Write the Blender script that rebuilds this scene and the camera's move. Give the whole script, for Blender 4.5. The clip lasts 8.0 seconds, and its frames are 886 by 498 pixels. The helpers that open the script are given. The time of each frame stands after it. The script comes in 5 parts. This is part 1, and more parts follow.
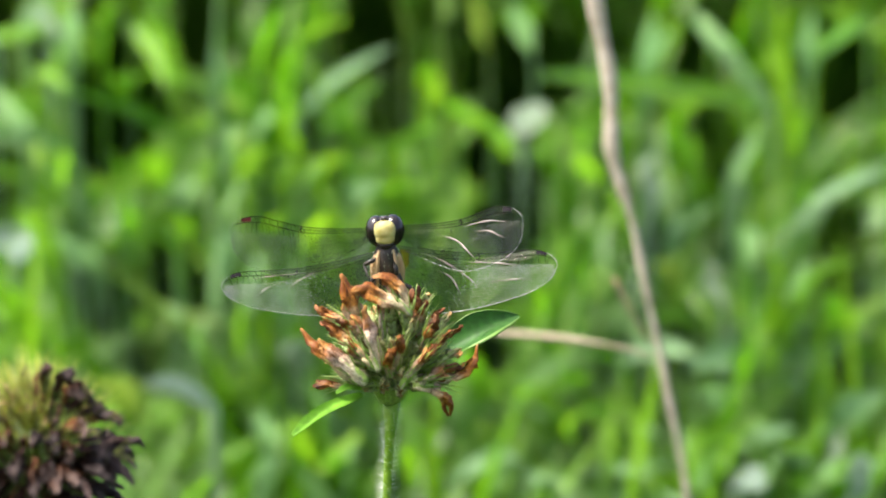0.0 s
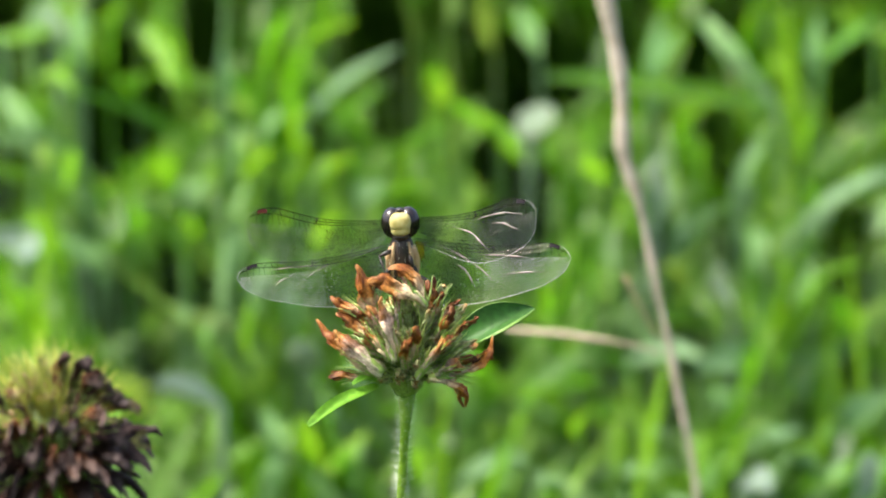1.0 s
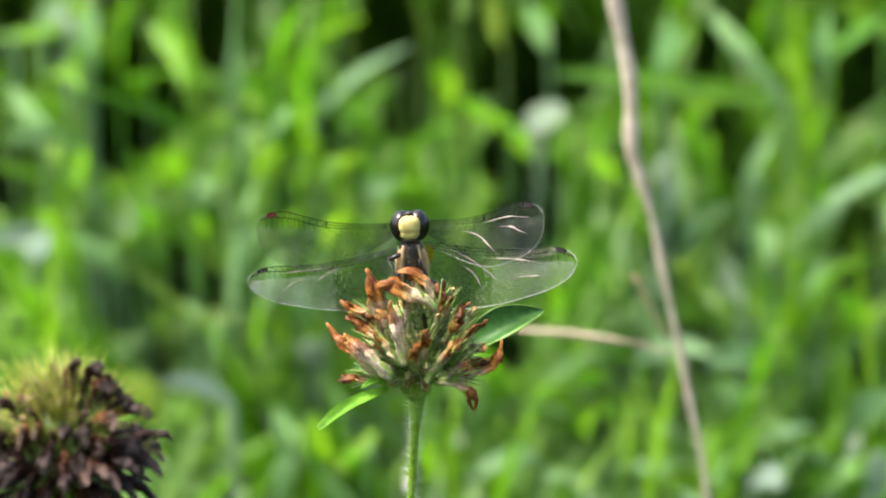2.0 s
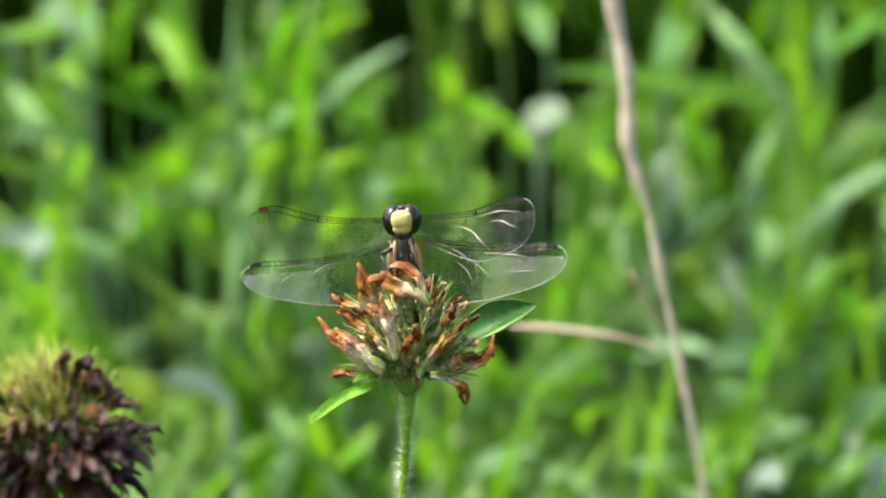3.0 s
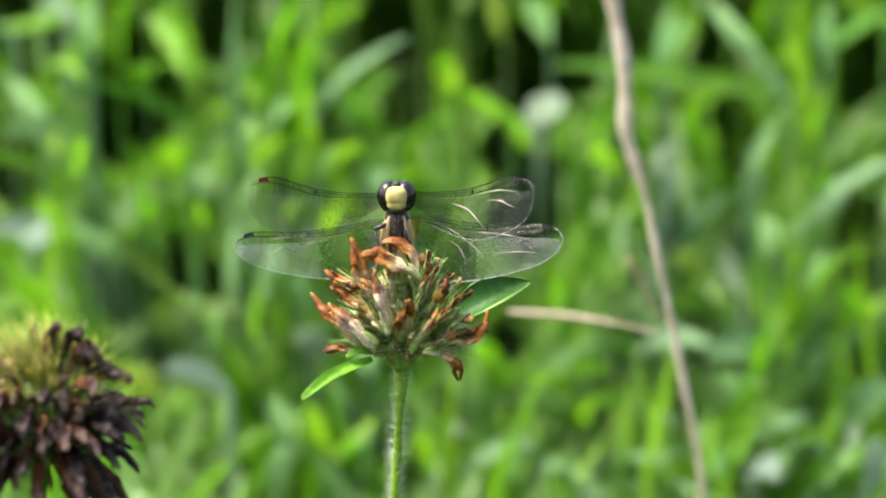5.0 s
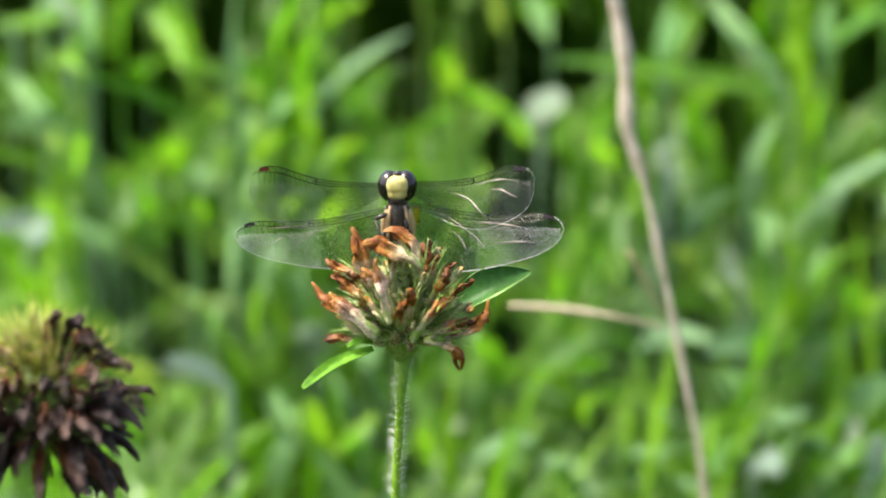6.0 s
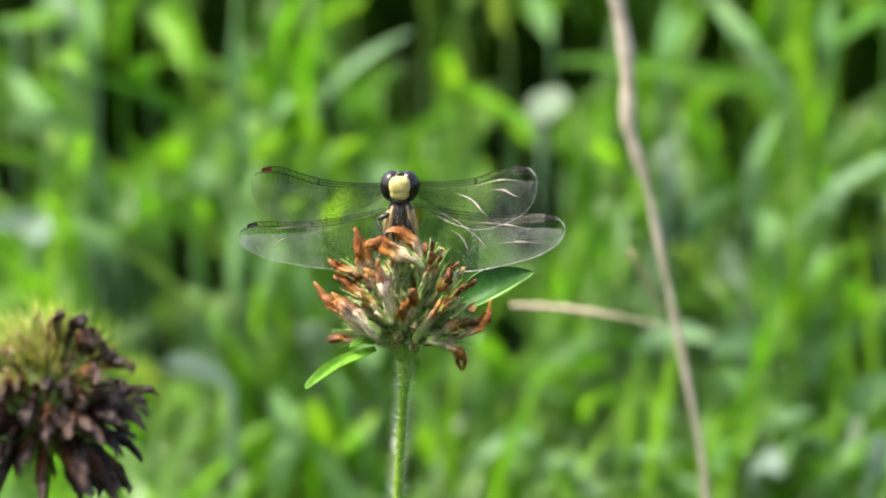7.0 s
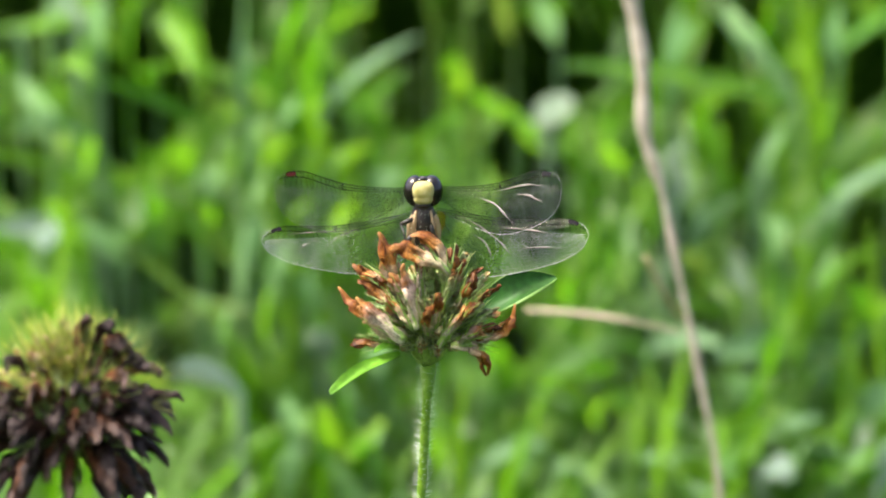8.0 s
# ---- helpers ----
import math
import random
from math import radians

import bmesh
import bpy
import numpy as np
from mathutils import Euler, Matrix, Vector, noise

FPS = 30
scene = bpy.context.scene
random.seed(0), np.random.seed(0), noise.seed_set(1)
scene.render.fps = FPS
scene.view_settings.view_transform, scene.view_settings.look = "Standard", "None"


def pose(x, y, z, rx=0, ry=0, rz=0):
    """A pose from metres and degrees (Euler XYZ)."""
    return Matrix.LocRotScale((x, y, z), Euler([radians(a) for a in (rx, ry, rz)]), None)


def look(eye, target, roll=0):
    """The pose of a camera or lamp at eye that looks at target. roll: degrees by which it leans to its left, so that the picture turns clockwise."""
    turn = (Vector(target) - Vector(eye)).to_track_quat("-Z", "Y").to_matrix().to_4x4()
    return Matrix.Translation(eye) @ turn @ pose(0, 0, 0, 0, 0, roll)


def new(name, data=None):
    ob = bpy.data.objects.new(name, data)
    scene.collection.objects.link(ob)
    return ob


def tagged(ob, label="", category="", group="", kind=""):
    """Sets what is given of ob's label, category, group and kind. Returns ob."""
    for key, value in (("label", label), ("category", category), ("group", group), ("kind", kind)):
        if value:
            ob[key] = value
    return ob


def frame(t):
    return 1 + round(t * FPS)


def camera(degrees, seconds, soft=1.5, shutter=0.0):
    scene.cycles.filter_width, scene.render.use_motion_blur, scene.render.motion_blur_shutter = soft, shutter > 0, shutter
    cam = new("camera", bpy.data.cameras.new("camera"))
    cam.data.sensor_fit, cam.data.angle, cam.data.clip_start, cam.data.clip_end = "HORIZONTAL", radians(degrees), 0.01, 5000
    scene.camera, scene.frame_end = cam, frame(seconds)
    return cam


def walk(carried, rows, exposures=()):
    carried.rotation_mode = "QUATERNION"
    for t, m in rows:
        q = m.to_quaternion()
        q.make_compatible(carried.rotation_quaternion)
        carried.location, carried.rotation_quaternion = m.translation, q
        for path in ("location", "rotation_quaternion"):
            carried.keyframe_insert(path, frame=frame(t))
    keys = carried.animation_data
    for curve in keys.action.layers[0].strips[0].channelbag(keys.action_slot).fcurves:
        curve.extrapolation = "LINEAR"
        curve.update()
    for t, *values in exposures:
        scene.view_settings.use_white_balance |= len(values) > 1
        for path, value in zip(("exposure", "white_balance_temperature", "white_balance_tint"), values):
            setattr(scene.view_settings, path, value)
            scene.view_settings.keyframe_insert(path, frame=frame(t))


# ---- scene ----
# A dragonfly on a wilted clover head before tall meadow grass, filmed close up.
cam = camera(24, 8.0, soft=2.0)
cam.data.dof.use_dof = True
cam.data.dof.focus_distance = 0.333
cam.data.dof.aperture_fstop = 14.0
PATH = [
    (0, pose(0.00575, -0.32545, 0.38832, 81.932, 0.000, -0.546) @ pose(0, 0, 0, 0, 0, 0.013)),
    (0.5, pose(0.00346, -0.32585, 0.38795, 82.012, 0.000, -0.562) @ pose(0, 0, 0, 0, 0, 0.120)),
    (1, pose(0.00346, -0.32644, 0.38588, 82.145, 0.000, -0.513) @ pose(0, 0, 0, 0, 0, 0.116)),
    (1.5, pose(0.00338, -0.32683, 0.38758, 81.981, 0.000, -0.355) @ pose(0, 0, 0, 0, 0, 0.021)),
    (3, pose(0.00571, -0.32697, 0.38670, 81.953, 0.000, -0.090) @ pose(0, 0, 0, 0, 0, -0.048)),
    (3.5, pose(0.00760, -0.32679, 0.38543, 82.000, 0.000, -0.000) @ pose(0, 0, 0, 0, 0, -0.000)),
    (4, pose(0.00848, -0.32724, 0.38484, 82.003, 0.000, 0.063) @ pose(0, 0, 0, 0, 0, -0.028)),
    (4.5, pose(0.00771, -0.32662, 0.38355, 82.045, 0.000, 0.024) @ pose(0, 0, 0, 0, 0, 0.028)),
    (6, pose(0.00717, -0.32608, 0.38007, 82.111, 0.000, 0.018) @ pose(0, 0, 0, 0, 0, 0.041)),
    (6.5, pose(0.00718, -0.32609, 0.38090, 82.025, 0.000, 0.035) @ pose(0, 0, 0, 0, 0, 0.064)),
    (7, pose(0.00696, -0.32637, 0.38032, 82.081, 0.000, 0.047) @ pose(0, 0, 0, 0, 0, 0.049)),
    (7.5, pose(0.00278, -0.32594, 0.38027, 82.087, 0.000, -0.126) @ pose(0, 0, 0, 0, 0, 0.122)),
    (8, pose(0.00242, -0.32574, 0.38017, 82.226, 0.000, -0.078) @ pose(0, 0, 0, 0, 0, 0.127)),
]
walk(cam, PATH)

# ---- world, sun, exposure ----
scene.view_settings.exposure = 2.0
SUN_UP, SUN_ROUND = radians(62), radians(258)
world = bpy.data.worlds.new("sky")
scene.world = world
world.use_nodes = True
wn = world.node_tree.nodes
sky = wn.new("ShaderNodeTexSky")
sky.sky_type, sky.sun_disc = "NISHITA", False
sky.sun_elevation, sky.sun_rotation = SUN_UP, SUN_ROUND
sky.dust_density, sky.air_density, sky.ozone_density = 6.0, 0.8, 0.4
world.node_tree.links.new(sky.outputs[0], wn["Background"].inputs[0])
wn["Background"].inputs[1].default_value = 0.15
sun_data = bpy.data.lights.new("sun", "SUN")
sun_data.energy, sun_data.angle, sun_data.color = 2.45, radians(12), (1.0, 0.96, 0.9)
sun = new("sun", sun_data)
sun_dir = Vector((math.sin(SUN_ROUND) * math.cos(SUN_UP), math.cos(SUN_ROUND) * math.cos(SUN_UP), math.sin(SUN_UP)))
sun.matrix_world = look(sun_dir * 5, (0, 0, 0))


# ---- materials ----
def material(name, rough=0.5, spec=0.5):
    m = bpy.data.materials.new(name)
    m.use_nodes = True
    b = m.node_tree.nodes["Principled BSDF"]
    b.inputs["Roughness"].default_value = rough
    b.inputs["Specular IOR Level"].default_value = spec
    return m, m.node_tree.nodes, m.node_tree.links, b


def ramp(nodes, stops, mode="LINEAR"):
    r = nodes.new("ShaderNodeValToRGB")
    r.color_ramp.interpolation = mode
    els = r.color_ramp.elements
    while len(els) < len(stops):
        els.new(0.5)
    for e, (at, c) in zip(els, stops):
        e.position, e.color = at, (*c, 1)
    return r


def noise_node(nodes, links, scale, detail=4.0, coord="Object"):
    tc = nodes.new("ShaderNodeTexCoord")
    n = nodes.new("ShaderNodeTexNoise")
    n.inputs["Scale"].default_value, n.inputs["Detail"].default_value = scale, detail
    links.new(tc.outputs[coord], n.inputs["Vector"])
    return n


def mixed(nodes, links, a, b, fac, mode="MIX"):
    mx = nodes.new("ShaderNodeMix")
    mx.data_type, mx.blend_type = "RGBA", mode
    for sock, v in ((mx.inputs[0], fac), (mx.inputs[6], a), (mx.inputs[7], b)):
        if isinstance(v, (int, float)):
            sock.default_value = v
        elif isinstance(v, tuple):
            sock.default_value = (*v, 1)
        else:
            links.new(v, sock)
    return mx.outputs[2]


def add_bump(nodes, links, b, height, strength, dist):
    bp = nodes.new("ShaderNodeBump")
    bp.inputs["Strength"].default_value, bp.inputs["Distance"].default_value = strength, dist
    links.new(height, bp.inputs["Height"])
    links.new(bp.outputs[0], b.inputs["Normal"])


def leaf_material(name, stops, rough=0.4, through_fac=0.45, island=True, grain=900.0, spec=0.5, glow=(1.05, 1.15, 0.5)):
    """A thin leaf: gloss above a coloured body, and light that shines through it."""
    m, nodes, links, b = material(name, rough, spec)
    if island:
        rnd = nodes.new("ShaderNodeNewGeometry").outputs["Random Per Island"]
    else:
        rnd = nodes.new("ShaderNodeObjectInfo").outputs["Random"]
    tone = ramp(nodes, stops)
    links.new(rnd, tone.inputs[0])
    n = noise_node(nodes, links, grain, 3.0)
    n2 = noise_node(nodes, links, grain * 0.06, 3.0)
    r1 = ramp(nodes, [(0.3, (0.75, 0.75, 0.75)), (0.7, (1.2, 1.2, 1.15))])
    links.new(n.outputs[0], r1.inputs[0])
    r2 = ramp(nodes, [(0.35, (0.8, 0.85, 0.8)), (0.65, (1.15, 1.1, 1.0))])
    links.new(n2.outputs[0], r2.inputs[0])
    col = mixed(nodes, links, tone.outputs[0], r1.outputs[0], 1.0, "MULTIPLY")
    col = mixed(nodes, links, col, r2.outputs[0], 1.0, "MULTIPLY")
    links.new(col, b.inputs["Base Color"])
    add_bump(nodes, links, b, n.outputs[0], 0.25, 0.0002)
    tr = nodes.new("ShaderNodeBsdfTranslucent")
    links.new(mixed(nodes, links, col, glow, 1.0, "MULTIPLY"), tr.inputs[0])
    ms = nodes.new("ShaderNodeMixShader")
    ms.inputs[0].default_value = through_fac
    links.new(b.outputs[0], ms.inputs[1])
    links.new(tr.outputs[0], ms.inputs[2])
    links.new(ms.outputs[0], nodes["Material Output"].inputs[0])
    return m


def mottled(name, c1, c2, scale, rough=0.6, spec=0.4, bump=0.3, dist=0.0002):
    m, nodes, links, b = material(name, rough, spec)
    n = noise_node(nodes, links, scale, 5.0)
    r = ramp(nodes, [(0.3, c1), (0.7, c2)])
    links.new(n.outputs[0], r.inputs[0])
    links.new(r.outputs[0], b.inputs["Base Color"])
    add_bump(nodes, links, b, n.outputs[0], bump, dist)
    return m


def petal_material(name, stops, rough=0.5, through_fac=0.3, spec=0.22):
    """Colour runs along the petal from its base (u = 0) to its tip (u = 1), with dry blotches."""
    m, nodes, links, b = material(name, rough, spec)
    uv = nodes.new("ShaderNodeUVMap")
    sep = nodes.new("ShaderNodeSeparateXYZ")
    links.new(uv.outputs[0], sep.inputs[0])
    n = noise_node(nodes, links, 700.0, 4.0)
    off = nodes.new("ShaderNodeMath")
    off.operation = "MULTIPLY_ADD"
    links.new(n.outputs[0], off.inputs[0])
    off.inputs[1].default_value = 0.5
    links.new(sep.outputs[0], off.inputs[2])
    sh = nodes.new("ShaderNodeMath")
    sh.operation = "SUBTRACT"
    links.new(off.outputs[0], sh.inputs[0])
    sh.inputs[1].default_value = 0.25
    r = ramp(nodes, stops)
    links.new(sh.outputs[0], r.inputs[0])
    fine = noise_node(nodes, links, 2600.0, 3.0)
    rf = ramp(nodes, [(0.3, (0.5, 0.47, 0.45)), (0.7, (1.1, 1.08, 1.05))])
    links.new(fine.outputs[0], rf.inputs[0])
    col = mixed(nodes, links, r.outputs[0], rf.outputs[0], 1.0, "MULTIPLY")
    # dry veins that run along the petal
    stretch = nodes.new("ShaderNodeVectorMath")
    stretch.operation = "MULTIPLY"
    stretch.inputs[1].default_value = (2.5, 13.0, 1.0)
    links.new(uv.outputs[0], stretch.inputs[0])
    veins = nodes.new("ShaderNodeTexNoise")
    veins.inputs["Scale"].default_value, veins.inputs["Detail"].default_value = 1.0, 3.0
    links.new(stretch.outputs[0], veins.inputs["Vector"])
    rv = ramp(nodes, [(0.36, (0.45, 0.38, 0.34)), (0.52, (1.0, 1.0, 1.0)), (0.7, (1.15, 1.12, 1.1))])
    links.new(veins.outputs[0], rv.inputs[0])
    col = mixed(nodes, links, col, rv.outputs[0], 0.8, "MULTIPLY")
    links.new(col, b.inputs["Base Color"])
    add_bump(nodes, links, b, fine.outputs[0], 0.5, 0.00015)
    tr = nodes.new("ShaderNodeBsdfTranslucent")
    links.new(col, tr.inputs[0])
    ms = nodes.new("ShaderNodeMixShader")
    ms.inputs[0].default_value = through_fac
    links.new(b.outputs[0], ms.inputs[1])
    links.new(tr.outputs[0], ms.inputs[2])
    links.new(ms.outputs[0], nodes["Material Output"].inputs[0])
    return m


def plain(name, color, rough=0.4, spec=0.5):
    m, nodes, links, b = material(name, rough, spec)
    b.inputs["Base Color"].default_value = (*color, 1)
    return m


GRASS = leaf_material("grass_green", [(0.0, (0.035, 0.11, 0.006)), (0.3, (0.07, 0.2, 0.01)), (0.55, (0.1, 0.25, 0.012)), (0.72, (0.13, 0.27, 0.02)), (0.86, (0.15, 0.27, 0.09)), (1.0, (0.2, 0.31, 0.18))], grain=300.0, spec=0.28, rough=0.4, through_fac=0.6)
GRASS_SUN = leaf_material("grass_sunny", [(0.0, (0.045, 0.13, 0.006)), (0.4, (0.09, 0.23, 0.012)), (0.75, (0.14, 0.28, 0.02)), (1.0, (0.17, 0.29, 0.1))], grain=300.0, spec=0.2, rough=0.45, through_fac=0.62)
# Light on the low grass is put into these paler tones.
GRASS_LOW = leaf_material("grass_low_lightened", [(0.0, (0.1, 0.25, 0.02)), (0.35, (0.15, 0.31, 0.04)), (0.65, (0.2, 0.34, 0.12)), (1.0, (0.23, 0.36, 0.2))], grain=300.0, spec=0.4, rough=0.36, through_fac=0.52)
GRASS_ONE = leaf_material("grass_blade_green", [(0.0, (0.075, 0.22, 0.012)), (0.5, (0.105, 0.28, 0.016)), (1.0, (0.14, 0.29, 0.02))], island=False, grain=300.0, spec=0.3, rough=0.36, through_fac=0.5)
GRASS_YELLOW = leaf_material("grass_blade_yellow", [(0.0, (0.1, 0.25, 0.012)), (1.0, (0.14, 0.28, 0.02))], island=False, grain=300.0, spec=0.25, rough=0.4, through_fac=0.5)
# Pale and whitish blades: sky sheen is put into these two colours.
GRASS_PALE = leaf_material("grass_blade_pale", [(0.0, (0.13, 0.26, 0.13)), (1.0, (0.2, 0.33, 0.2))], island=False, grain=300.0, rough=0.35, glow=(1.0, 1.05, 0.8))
GRASS_SHEEN = leaf_material("grass_blade_sheen", [(0.0, (0.2, 0.27, 0.25)), (1.0, (0.26, 0.33, 0.32))], island=False, grain=300.0, rough=0.35, glow=(1.0, 1.05, 0.85))
GRASS_BRIGHT = leaf_material("grass_blade_vivid", [(0.0, (0.17, 0.34, 0.016)), (1.0, (0.2, 0.37, 0.024))], island=False, grain=300.0, spec=0.4, rough=0.4, through_fac=0.5)
GRASS_DULL = leaf_material("grass_blade_dull", [(0.0, (0.09, 0.15, 0.03)), (1.0, (0.14, 0.2, 0.06))], island=False, grain=300.0)
# Shade deep among the blades is put into this dark green.
GRASS_SHADE = leaf_material("grass_deep_shade", [(0.0, (0.022, 0.052, 0.007)), (0.7, (0.034, 0.075, 0.01)), (1.0, (0.048, 0.1, 0.014))], grain=300.0, spec=0.08, rough=0.6, through_fac=0.12)
STRAW = mottled("dry_straw", (0.24, 0.2, 0.14), (0.4, 0.35, 0.28), 260.0, 0.7, 0.25)
STRAW_DULL = mottled("dull_straw", (0.17, 0.14, 0.09), (0.29, 0.24, 0.16), 260.0, 0.7)
STRAW_DARK = mottled("brown_straw", (0.14, 0.11, 0.05), (0.24, 0.18, 0.09), 260.0, 0.7)
SOIL = mottled("mossy_meadow_soil", (0.016, 0.024, 0.007), (0.035, 0.06, 0.014), 40.0, 0.9, 0.2, 0.8, 0.01)
STEM = mottled("clover_stem_green", (0.08, 0.17, 0.008), (0.16, 0.28, 0.018), 1200.0, 0.55, 0.25, 0.3, 0.0001)
HAIR = material("plant_hair", 0.4, 0.5)[0]
HAIR.node_tree.nodes["Principled BSDF"].inputs["Base Color"].default_value = (0.75, 0.8, 0.68, 1)
HAIR_GREEN = plain("calyx_hair_green", (0.36, 0.46, 0.17), 0.5)
CALYX = leaf_material("calyx_green", [(0.0, (0.14, 0.26, 0.035)), (0.5, (0.25, 0.38, 0.08)), (1.0, (0.42, 0.5, 0.22))], island=True, grain=1500.0, rough=0.5, through_fac=0.45)
CALYX_FRESH = leaf_material("calyx_yellow_green", [(0.0, (0.24, 0.3, 0.03)), (0.6, (0.42, 0.45, 0.06)), (1.0, (0.56, 0.54, 0.2))], island=True, grain=1500.0, rough=0.5, through_fac=0.4)
LEAF = leaf_material("clover_leaf", [(0.0, (0.035, 0.12, 0.018)), (1.0, (0.04, 0.13, 0.02))], island=False, grain=900.0, rough=0.55, through_fac=0.3, spec=0.25)
LEAF_RIM = leaf_material("clover_leaf_margin", [(0.0, (0.16, 0.3, 0.06)), (1.0, (0.26, 0.4, 0.12))], island=False, grain=900.0, rough=0.5, through_fac=0.3)
BRACT = leaf_material("bract_green", [(0.0, (0.11, 0.27, 0.02)), (1.0, (0.14, 0.32, 0.03))], island=False, grain=900.0, rough=0.6, through_fac=0.4, spec=0.2)
PETAL_BROWN = petal_material("petal_brown", [(0.0, (0.34, 0.4, 0.16)), (0.38, (0.5, 0.4, 0.22)), (0.55, (0.38, 0.16, 0.03)), (0.85, (0.08, 0.022, 0.005)), (1.0, (0.26, 0.1, 0.025))], through_fac=0.3)
PETAL_ORANGE = petal_material("petal_orange", [(0.0, (0.4, 0.44, 0.22)), (0.35, (0.66, 0.52, 0.33)), (0.58, (0.48, 0.21, 0.04)), (0.78, (0.19, 0.055, 0.008)), (1.0, (0.38, 0.18, 0.045))], through_fac=0.3)
PETAL_PINK = petal_material("petal_cream", [(0.0, (0.46, 0.5, 0.28)), (0.4, (0.64, 0.57, 0.42)), (0.62, (0.6, 0.42, 0.32)), (0.8, (0.42, 0.18, 0.06)), (1.0, (0.5, 0.27, 0.08))], through_fac=0.3)
PETAL_GREEN = petal_material("petal_greenish", [(0.0, (0.22, 0.35, 0.08)), (0.6, (0.36, 0.46, 0.18)), (0.85, (0.46, 0.46, 0.23)), (1.0, (0.46, 0.26, 0.08))], through_fac=0.35)
PETAL_FRESH = petal_material("petal_fresh", [(0.0, (0.4, 0.46, 0.05)), (0.5, (0.56, 0.57, 0.14)), (0.8, (0.58, 0.48, 0.28)), (1.0, (0.48, 0.27, 0.17))], through_fac=0.4)
PETAL_UMBER = petal_material("petal_umber", [(0.0, (0.24, 0.18, 0.1)), (0.4, (0.16, 0.06, 0.02)), (0.75, (0.04, 0.018, 0.01)), (1.0, (0.16, 0.11, 0.095))], through_fac=0.15, spec=0.15)
PETAL_DARK = petal_material("petal_dark", [(0.0, (0.14, 0.1, 0.06)), (0.35, (0.04, 0.018, 0.011)), (0.7, (0.014, 0.008, 0.007)), (1.0, (0.09, 0.068, 0.064))], through_fac=0.08, spec=0.12, rough=0.6)


EYE = mottled("compound_eye", (0.004, 0.003, 0.003), (0.010, 0.007, 0.006), 900.0, 0.2, 0.34, 0.02, 0.00002)
FACE = mottled("pale_yellow_face", (0.27, 0.225, 0.055), (0.38, 0.34, 0.14), 900.0, 0.5, 0.22, 0.2, 0.0001)
CHITIN = mottled("dark_chitin", (0.006, 0.005, 0.004), (0.025, 0.018, 0.012), 900.0, 0.4, 0.3, 0.3, 0.0001)
THORAX = mottled("thorax_brown", (0.005, 0.004, 0.003), (0.04, 0.026, 0.016), 700.0, 0.5, 0.4, 0.4, 0.0001)
TAN = mottled("thorax_tan", (0.28, 0.18, 0.08), (0.42, 0.29, 0.15), 900.0, 0.6)
RUST = plain("stigma_rust", (0.028, 0.004, 0.002), 0.6, 0.08)
SMOKE = plain("stigma_dark", (0.006, 0.005, 0.006), 0.7, 0.06)
# Pale colour stands for the sparkle along the wing margin.
RIM = plain("wing_rim", (0.42, 0.42, 0.4), 0.4, 0.4)
# Glints on the wing membrane are put into this pale colour.
WING_GLINT = plain("wing_glint_pale", (0.17, 0.15, 0.125), 0.55, 0.25)
# Sky light on the outer veins is put into these two paler colours.
VEIN_SKYLIT = plain("wing_vein_skylit", (0.38, 0.38, 0.36), 0.4, 0.5)
VEIN_GREY = plain("wing_vein_grey", (0.1, 0.1, 0.09), 0.4, 0.4)
VEIN = plain("wing_vein", (0.005, 0.004, 0.003), 0.6, 0.08)


def membrane_material(name, low, high):
    m, nodes, links, b = material(name, 0.2)
    clear = nodes.new("ShaderNodeBsdfTransparent")
    clear.inputs[0].default_value = (0.88, 0.89, 0.87, 1)
    gl = nodes.new("ShaderNodeBsdfGlossy")
    gl.inputs["Color"].default_value = (0.95, 0.9, 0.8, 1)
    gl.inputs["Roughness"].default_value = 0.26
    df = nodes.new("ShaderNodeBsdfTranslucent")
    df.inputs[0].default_value = (0.8, 0.83, 0.8, 1)
    n = noise_node(nodes, links, 300.0, 2.0)
    n2 = noise_node(nodes, links, 1500.0, 2.0)
    bp = nodes.new("ShaderNodeBump")
    bp.inputs["Strength"].default_value, bp.inputs["Distance"].default_value = 0.6, 0.0003
    links.new(mixed(nodes, links, n.outputs[0], n2.outputs[0], 0.25), bp.inputs["Height"])
    links.new(bp.outputs[0], gl.inputs["Normal"])
    fr = nodes.new("ShaderNodeFresnel")
    fr.inputs[0].default_value = 1.5
    links.new(bp.outputs[0], fr.inputs["Normal"])
    a = nodes.new("ShaderNodeMixShader")
    sc = nodes.new("ShaderNodeMath")
    sc.operation = "MULTIPLY"
    sc.inputs[1].default_value = 0.009
    links.new(fr.outputs[0], sc.inputs[0])
    links.new(sc.outputs[0], a.inputs[0])
    links.new(clear.outputs[0], a.inputs[1])
    links.new(gl.outputs[0], a.inputs[2])
    c = nodes.new("ShaderNodeMixShader")
    r = ramp(nodes, [(0.38, (low, low, low)), (0.72, (high, high, high))])
    links.new(n.outputs[0], r.inputs[0])
    links.new(r.outputs[0], c.inputs[0])
    links.new(a.outputs[0], c.inputs[1])
    links.new(df.outputs[0], c.inputs[2])
    links.new(c.outputs[0], nodes["Material Output"].inputs[0])
    return m


MEMBRANE_FORE = membrane_material("forewing_membrane", 0.005, 0.05)
MEMBRANE_HIND = membrane_material("hindwing_membrane", 0.005, 0.065)


